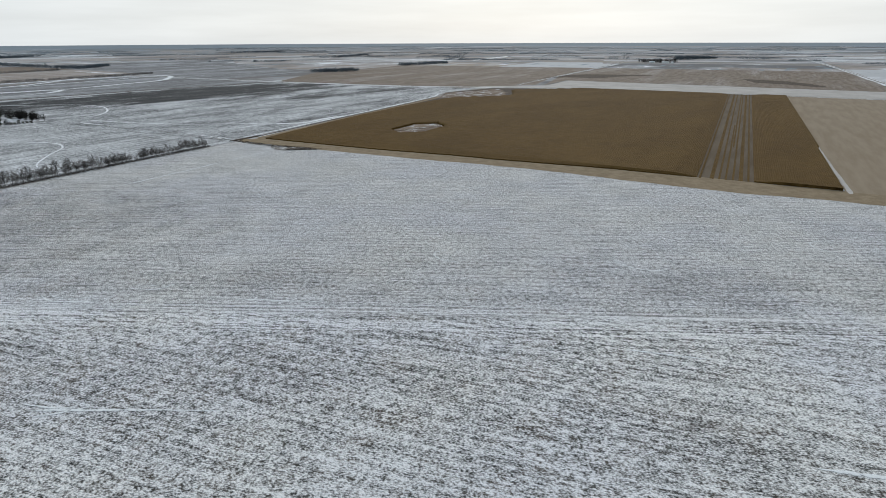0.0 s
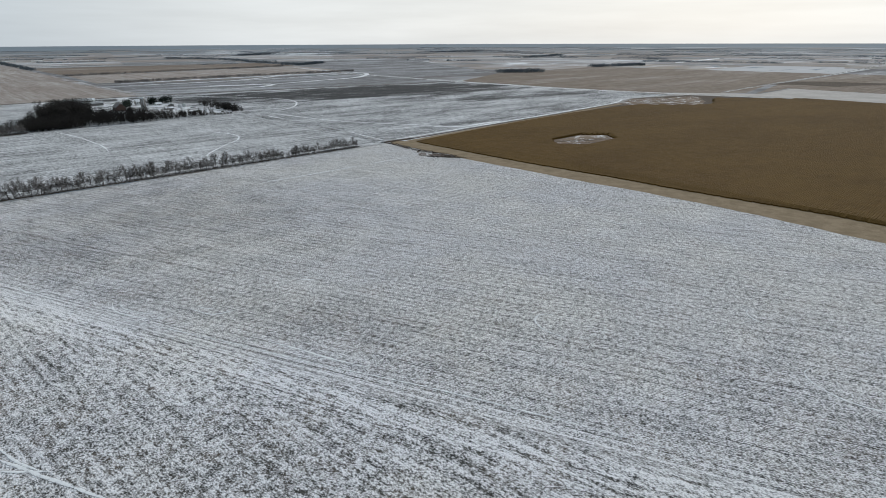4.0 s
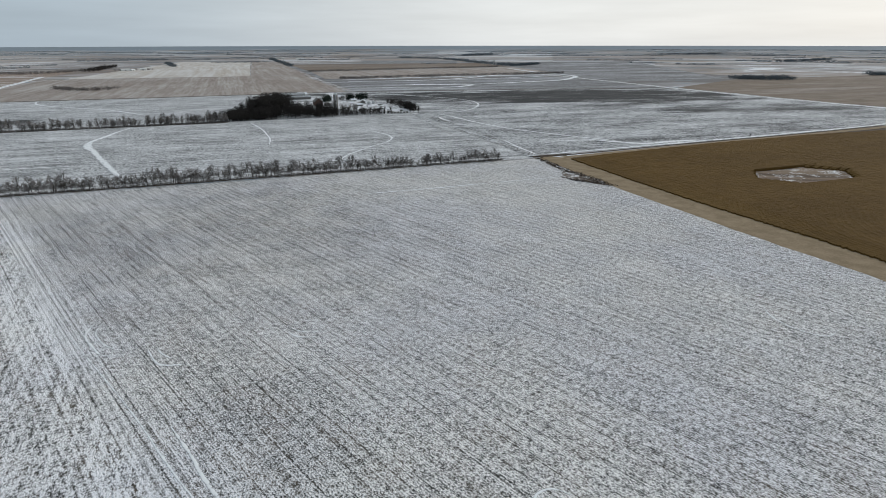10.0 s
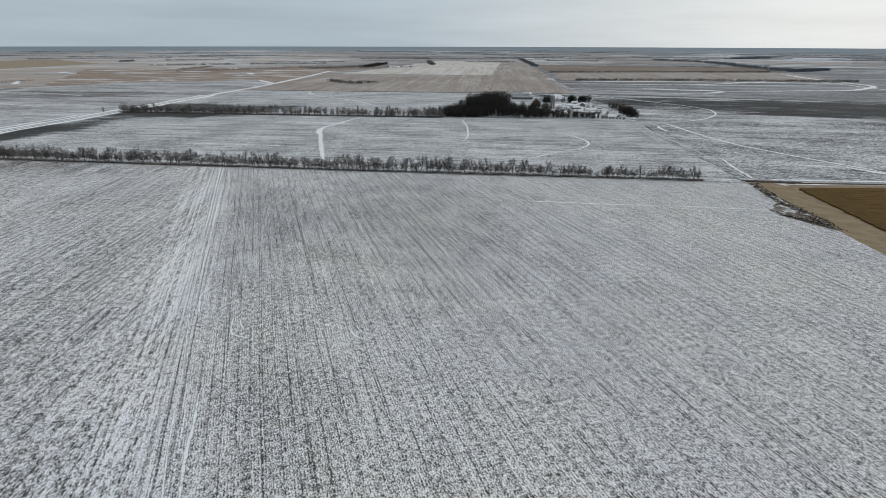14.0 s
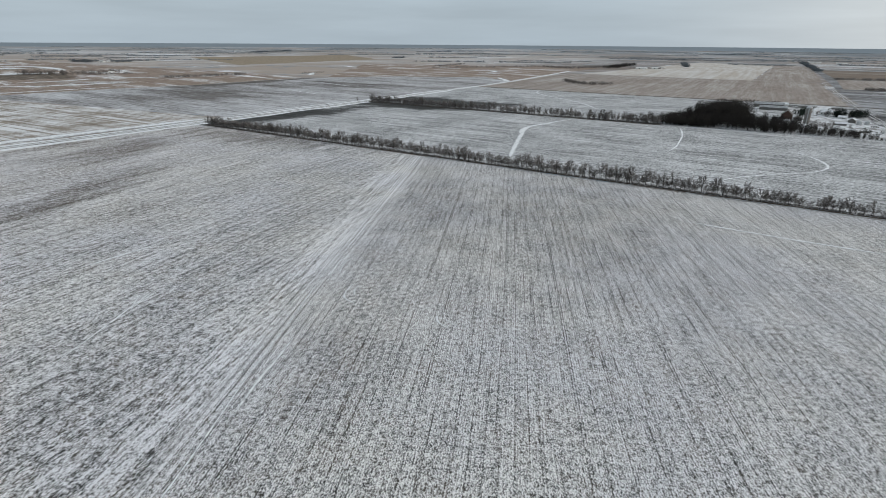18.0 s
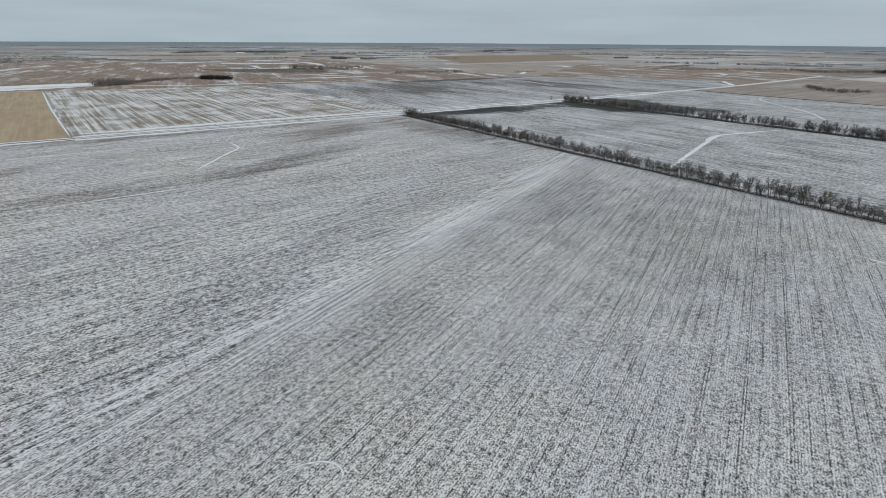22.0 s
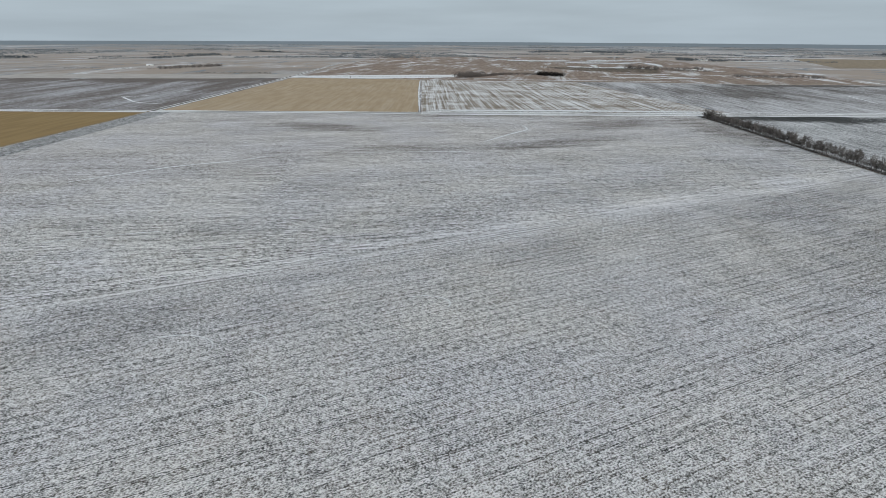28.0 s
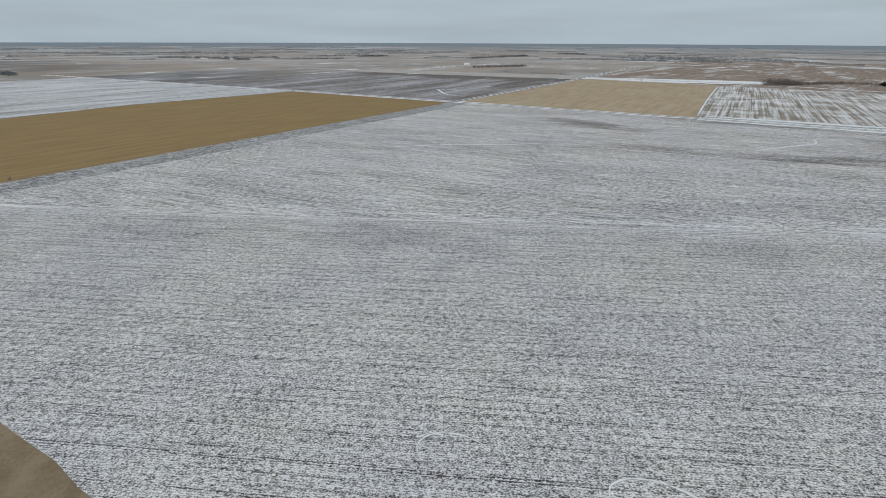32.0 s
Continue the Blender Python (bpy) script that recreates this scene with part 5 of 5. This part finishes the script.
def house_walls(lx, ly, wall, ridge):
    bm = bmesh.new()
    a, b = lx / 2, ly / 2
    v = [bm.verts.new(p) for p in ((-a, -b, -0.2), (a, -b, -0.2), (a, b, -0.2), (-a, b, -0.2), (-a, -b, wall), (a, -b, wall), (a, b, wall), (-a, b, wall),
                                   (-a, 0, ridge), (a, 0, ridge))]
    for f in ((0, 1, 5, 4), (2, 3, 7, 6), (1, 2, 6, 9, 5), (3, 0, 4, 8, 7), (4, 5, 9, 8), (6, 7, 8, 9)):
        bm.faces.new([v[i] for i in f])
    bmesh.ops.recalc_face_normals(bm, faces=bm.faces)
    return bm


def building(name, x, y, lx, ly, wall, ridge, walls, roof, label, category, yaw=0.0, windows=0, doors=1, chimney=False):
    ob = thing(name, x, y, label, category, "farm buildings", yaw)
    part("wall", house_walls(lx, ly, wall, ridge), walls, ob)
    bm = bmesh.new()
    gable(bm, lx, ly, wall, ridge)
    top = part("roof", bm, roof, ob)
    for k in range(doors):
        x0 = (k - (doors - 1) / 2) * lx / doors
        w, hgt = min(4.2, lx * 0.22), min(3.8, wall * 0.8)
        part("door", boxed(x0 - w / 2, -ly / 2 - 0.08, 0, x0 + w / 2, -ly / 2 - 0.01, hgt), M["grey_wall"], ob)
    for k in range(windows):
        x0 = -lx / 2 + (k + 0.5) * lx / windows
        pane = part("window", boxed(x0 - 0.6, -ly / 2 - 0.1, wall * 0.4, x0 + 0.6, -ly / 2 - 0.02, wall * 0.75), M["dark_glass"], ob)
        part("sill", boxed(x0 - 0.75, -ly / 2 - 0.2, wall * 0.4 - 0.12, x0 + 0.75, -ly / 2 - 0.02, wall * 0.4 - 0.01), M["white_wall"], pane)
    if chimney:
        part("chimney", boxed(lx * 0.2 - 0.4, -0.4, ridge - 0.5, lx * 0.2 + 0.4, 0.4, ridge + 1.3, 0.05), M["red_wall"], top)
    return ob


building("machine_shed", 207, 1160, 44, 16, 5.0, 8.0, M["grey_wall"], M["tin_roof"], "long machine shed with a dull tin roof", "shed", 4, doors=3)
building("cattle_shed", 216, 1112, 40, 14, 4.2, 6.8, M["grey_wall"], M["tin_roof"], "long low cattle shed with a dull tin roof", "shed", 2, doors=2)
building("shed", 226, 1172, 18, 12, 5.0, 7.5, M["white_wall"], M["snow_roof"], "white shed with a snowy roof", "shed", 0)
building("barn", 238, 1000, 24, 14, 6.0, 12.0, M["red_wall"], M["grey_wall"], "old barn with a dark gabled roof", "barn", 90)
building("lean_to_shed", 252, 985, 16, 10, 3.4, 5.6, M["grey_wall"], M["grey_wall"], "dark lean-to shed beside the barn", "shed", 90)
building("farmhouse", 286, 1078, 14, 10, 5.6, 9.0, M["white_wall"], M["snow_roof"], "white farmhouse with a snowy roof", "house", 8, windows=4, chimney=True)
building("garage", 306, 1040, 10, 8, 3.0, 4.8, M["white_wall"], M["snow_roof"], "white garage with snowy roof", "garage", 5, windows=2)
building("granary", 316, 1004, 12, 8, 3.6, 6.0, M["grey_wall"], M["snow_roof"], "grey granary with snow on the roof", "granary", 80)
building("shed", 300, 960, 14, 7, 2.8, 4.4, M["grey_wall"], M["snow_roof"], "low grey shed with snow on the roof", "shed", 12)


def silo(x, y, r, h):
    ob = thing("silo", x, y, "tall concrete stave silo with a steel dome", "silo")
    bm = bmesh.new()
    tube(bm, 0, 0, -0.2, h, r, r, 28)
    body = part("body", bm, M["concrete"], ob)
    for k in range(12):
        bm = bmesh.new()
        z = 0.8 + k * (h - 1.5) / 11
        tube(bm, 0, 0, z, z + 0.16, r + 0.06, r + 0.06, 28, False)
        part("hoop", bm, M["steel"], body)
    bm = bmesh.new()
    for i in range(5):
        a, b = i * math.pi / 10, (i + 1) * math.pi / 10
        tube(bm, 0, 0, h + r * 0.75 * math.sin(a), h + r * 0.75 * math.sin(b), (r + 0.1) * math.cos(a), (r + 0.1) * math.cos(b) + 0.01, 28, i == 4)
    part("dome", bm, M["steel"], ob)
    part("chute", boxed(-0.5, -r - 0.9, 0, 0.5, -r + 0.1, h * 0.98, 0.05), M["steel"], ob)


silo(262, 952, 3.6, 20.5)


def grain_bin(x, y, r, h):
    ob = thing("grain_bin", x, y, "round galvanised steel grain bin", "grain bin", "grain bins")
    bm = bmesh.new()
    tube(bm, 0, 0, -0.1, h, r, r, 20)
    part("body", bm, M["steel"], ob)
    bm = bmesh.new()
    tube(bm, 0, 0, h, h + r * 0.55, r + 0.15, 0.35, 20)
    part("roof", bm, M["steel"], ob)


for x, y in ((322, 978), (331, 984)):
    grain_bin(x, y, 3.0, 4.6)


def wagon(x, y, yaw):
    ob = thing("farm_wagon", x, y, "dark farm wagon parked in a row on the snow", "wagon", "parked wagons", yaw)
    bm = bmesh.new()
    lo = box(bm, -2.0, -1.1, 1.0, 2.0, 1.1, 2.6)
    for v in lo:
        if v.co.z < 1.5:
            v.co.x *= 0.8
            v.co.y *= 0.75
    part("bed", bm, M["machine"], ob)
    part("frame", boxed(-1.9, -0.5, 0.75, 1.9, 0.5, 0.95), M["machine"], ob)
    part("drawbar", boxed(1.9, -0.08, 0.6, 3.6, 0.08, 0.75), M["machine"], ob)
    for sx in (-1.3, 1.3):
        for sy in (-1.0, 1.0):
            bm = bmesh.new()
            tube(bm, 0, 0, -0.15, 0.15, 0.45, 0.45, 12)
            bmesh.ops.rotate(bm, verts=bm.verts, matrix=Matrix.Rotation(math.pi / 2, 3, "X"))
            bmesh.ops.translate(bm, verts=bm.verts, vec=(sx, sy, 0.45))
            part("wheel", bm, M["tyre"], ob)


for k in range(6):
    wagon(330 + 4.6 * k, 842 - 0.5 * k, 88 + 3 * (k % 3))


def trailer(x, y, yaw, length):
    ob = thing("implement", x, y, "long dark farm implement parked at the yard edge", "implement", "parked implements", yaw)
    part("beam", boxed(-length / 2, -0.4, 0.7, length / 2, 0.4, 1.2, 0.05), M["machine"], ob)
    for k in range(5):
        x0 = -length / 2 + (k + 0.5) * length / 5
        part("shank", boxed(x0 - 0.2, -1.6, 0.05, x0 + 0.2, 1.6, 1.5, 0.05), M["machine"], ob)


for x, y, yaw, ln in ((372, 930, 100, 10), (366, 955, 95, 12), (362, 915, 110, 8), (325, 905, 20, 12), (318, 893, 25, 11), (352, 870, 60, 9), (338, 962, 10, 9)):
    trailer(x, y, yaw, ln)

sheet("farmyard", [(228, 1140), (240, 1010), (262, 905), (322, 872), (352, 852), (376, 842), (368, 880), (352, 960), (335, 1030), (300, 1110), (296, 1225), (280, 1225), (268, 1150)],
      M["yard"], "trampled snow of the farmyard", z=0.13, ragged=3, category="yard")
ribbon("track", [(286, 1225), (276, 1150), (262, 1080), (268, 1010), (300, 930), (345, 860), (368, 822)], 4.0, M["packed"], "icy yard track", 0.17, 0.05, 0.3)
ribbon("snow_drift", [(120, 1222), (180, 1205), (250, 1190)], 12, M["drift"], "drifted snow behind the sheds", 0.14, 0.3, 0.4, category="snow", taper=True)


# far farmyards
def far_building(name, x, y, lx, ly, wall, ridge, walls, roof, label, category, yaw=0.0):
    u, v, k = lie(x, y)
    return building(name, u, v, lx * k, ly * k, wall * k, ridge * k, walls, roof, label, category, yaw)


for x, y, lx, kind, yaw in ((-2480, 1395, 26, 0, 10), (-2455, 1410, 14, 1, 80), (-330, 2470, 30, 0, 15), (-300, 2440, 16, 1, 60), (-270, 2480, 22, 0, 0), (-1590, 930, 20, 1, 40),
                            (-1545, 960, 16, 0, 70), (2700, 380, 24, 1, 90), (2690, 320, 30, 0, 80), (2680, 290, 16, 1, 30), (3260, 320, 26, 0, 60), (-1690, -1000, 24, 1, 85),
                            (-1500, -2300, 40, 0, 80), (-1470, -2500, 40, 0, 80), (-4000, 1200, 60, 0, 80), (-4060, -1250, 50, 0, 80), (300, 3900, 60, 0, 0), (420, 3800, 50, 0, 0)):
    far_building("farm_building", x, y, lx, lx * 0.5, 4.5, 7.5, M["white_wall"], M["snow_roof"] if kind else M["white_wall"],
                 "small white farm building with a snowy roof" if kind else "white metal farm building", "farm building", yaw)


def lone_bin(x, y, r, h):
    u, v, k = lie(x, y)
    grain_bin(u, v, r * k, h * k)


lone_bin(-2690, 1019, 5, 13)

for stock in (belt_stock, grove_stock):
    stock.clear()
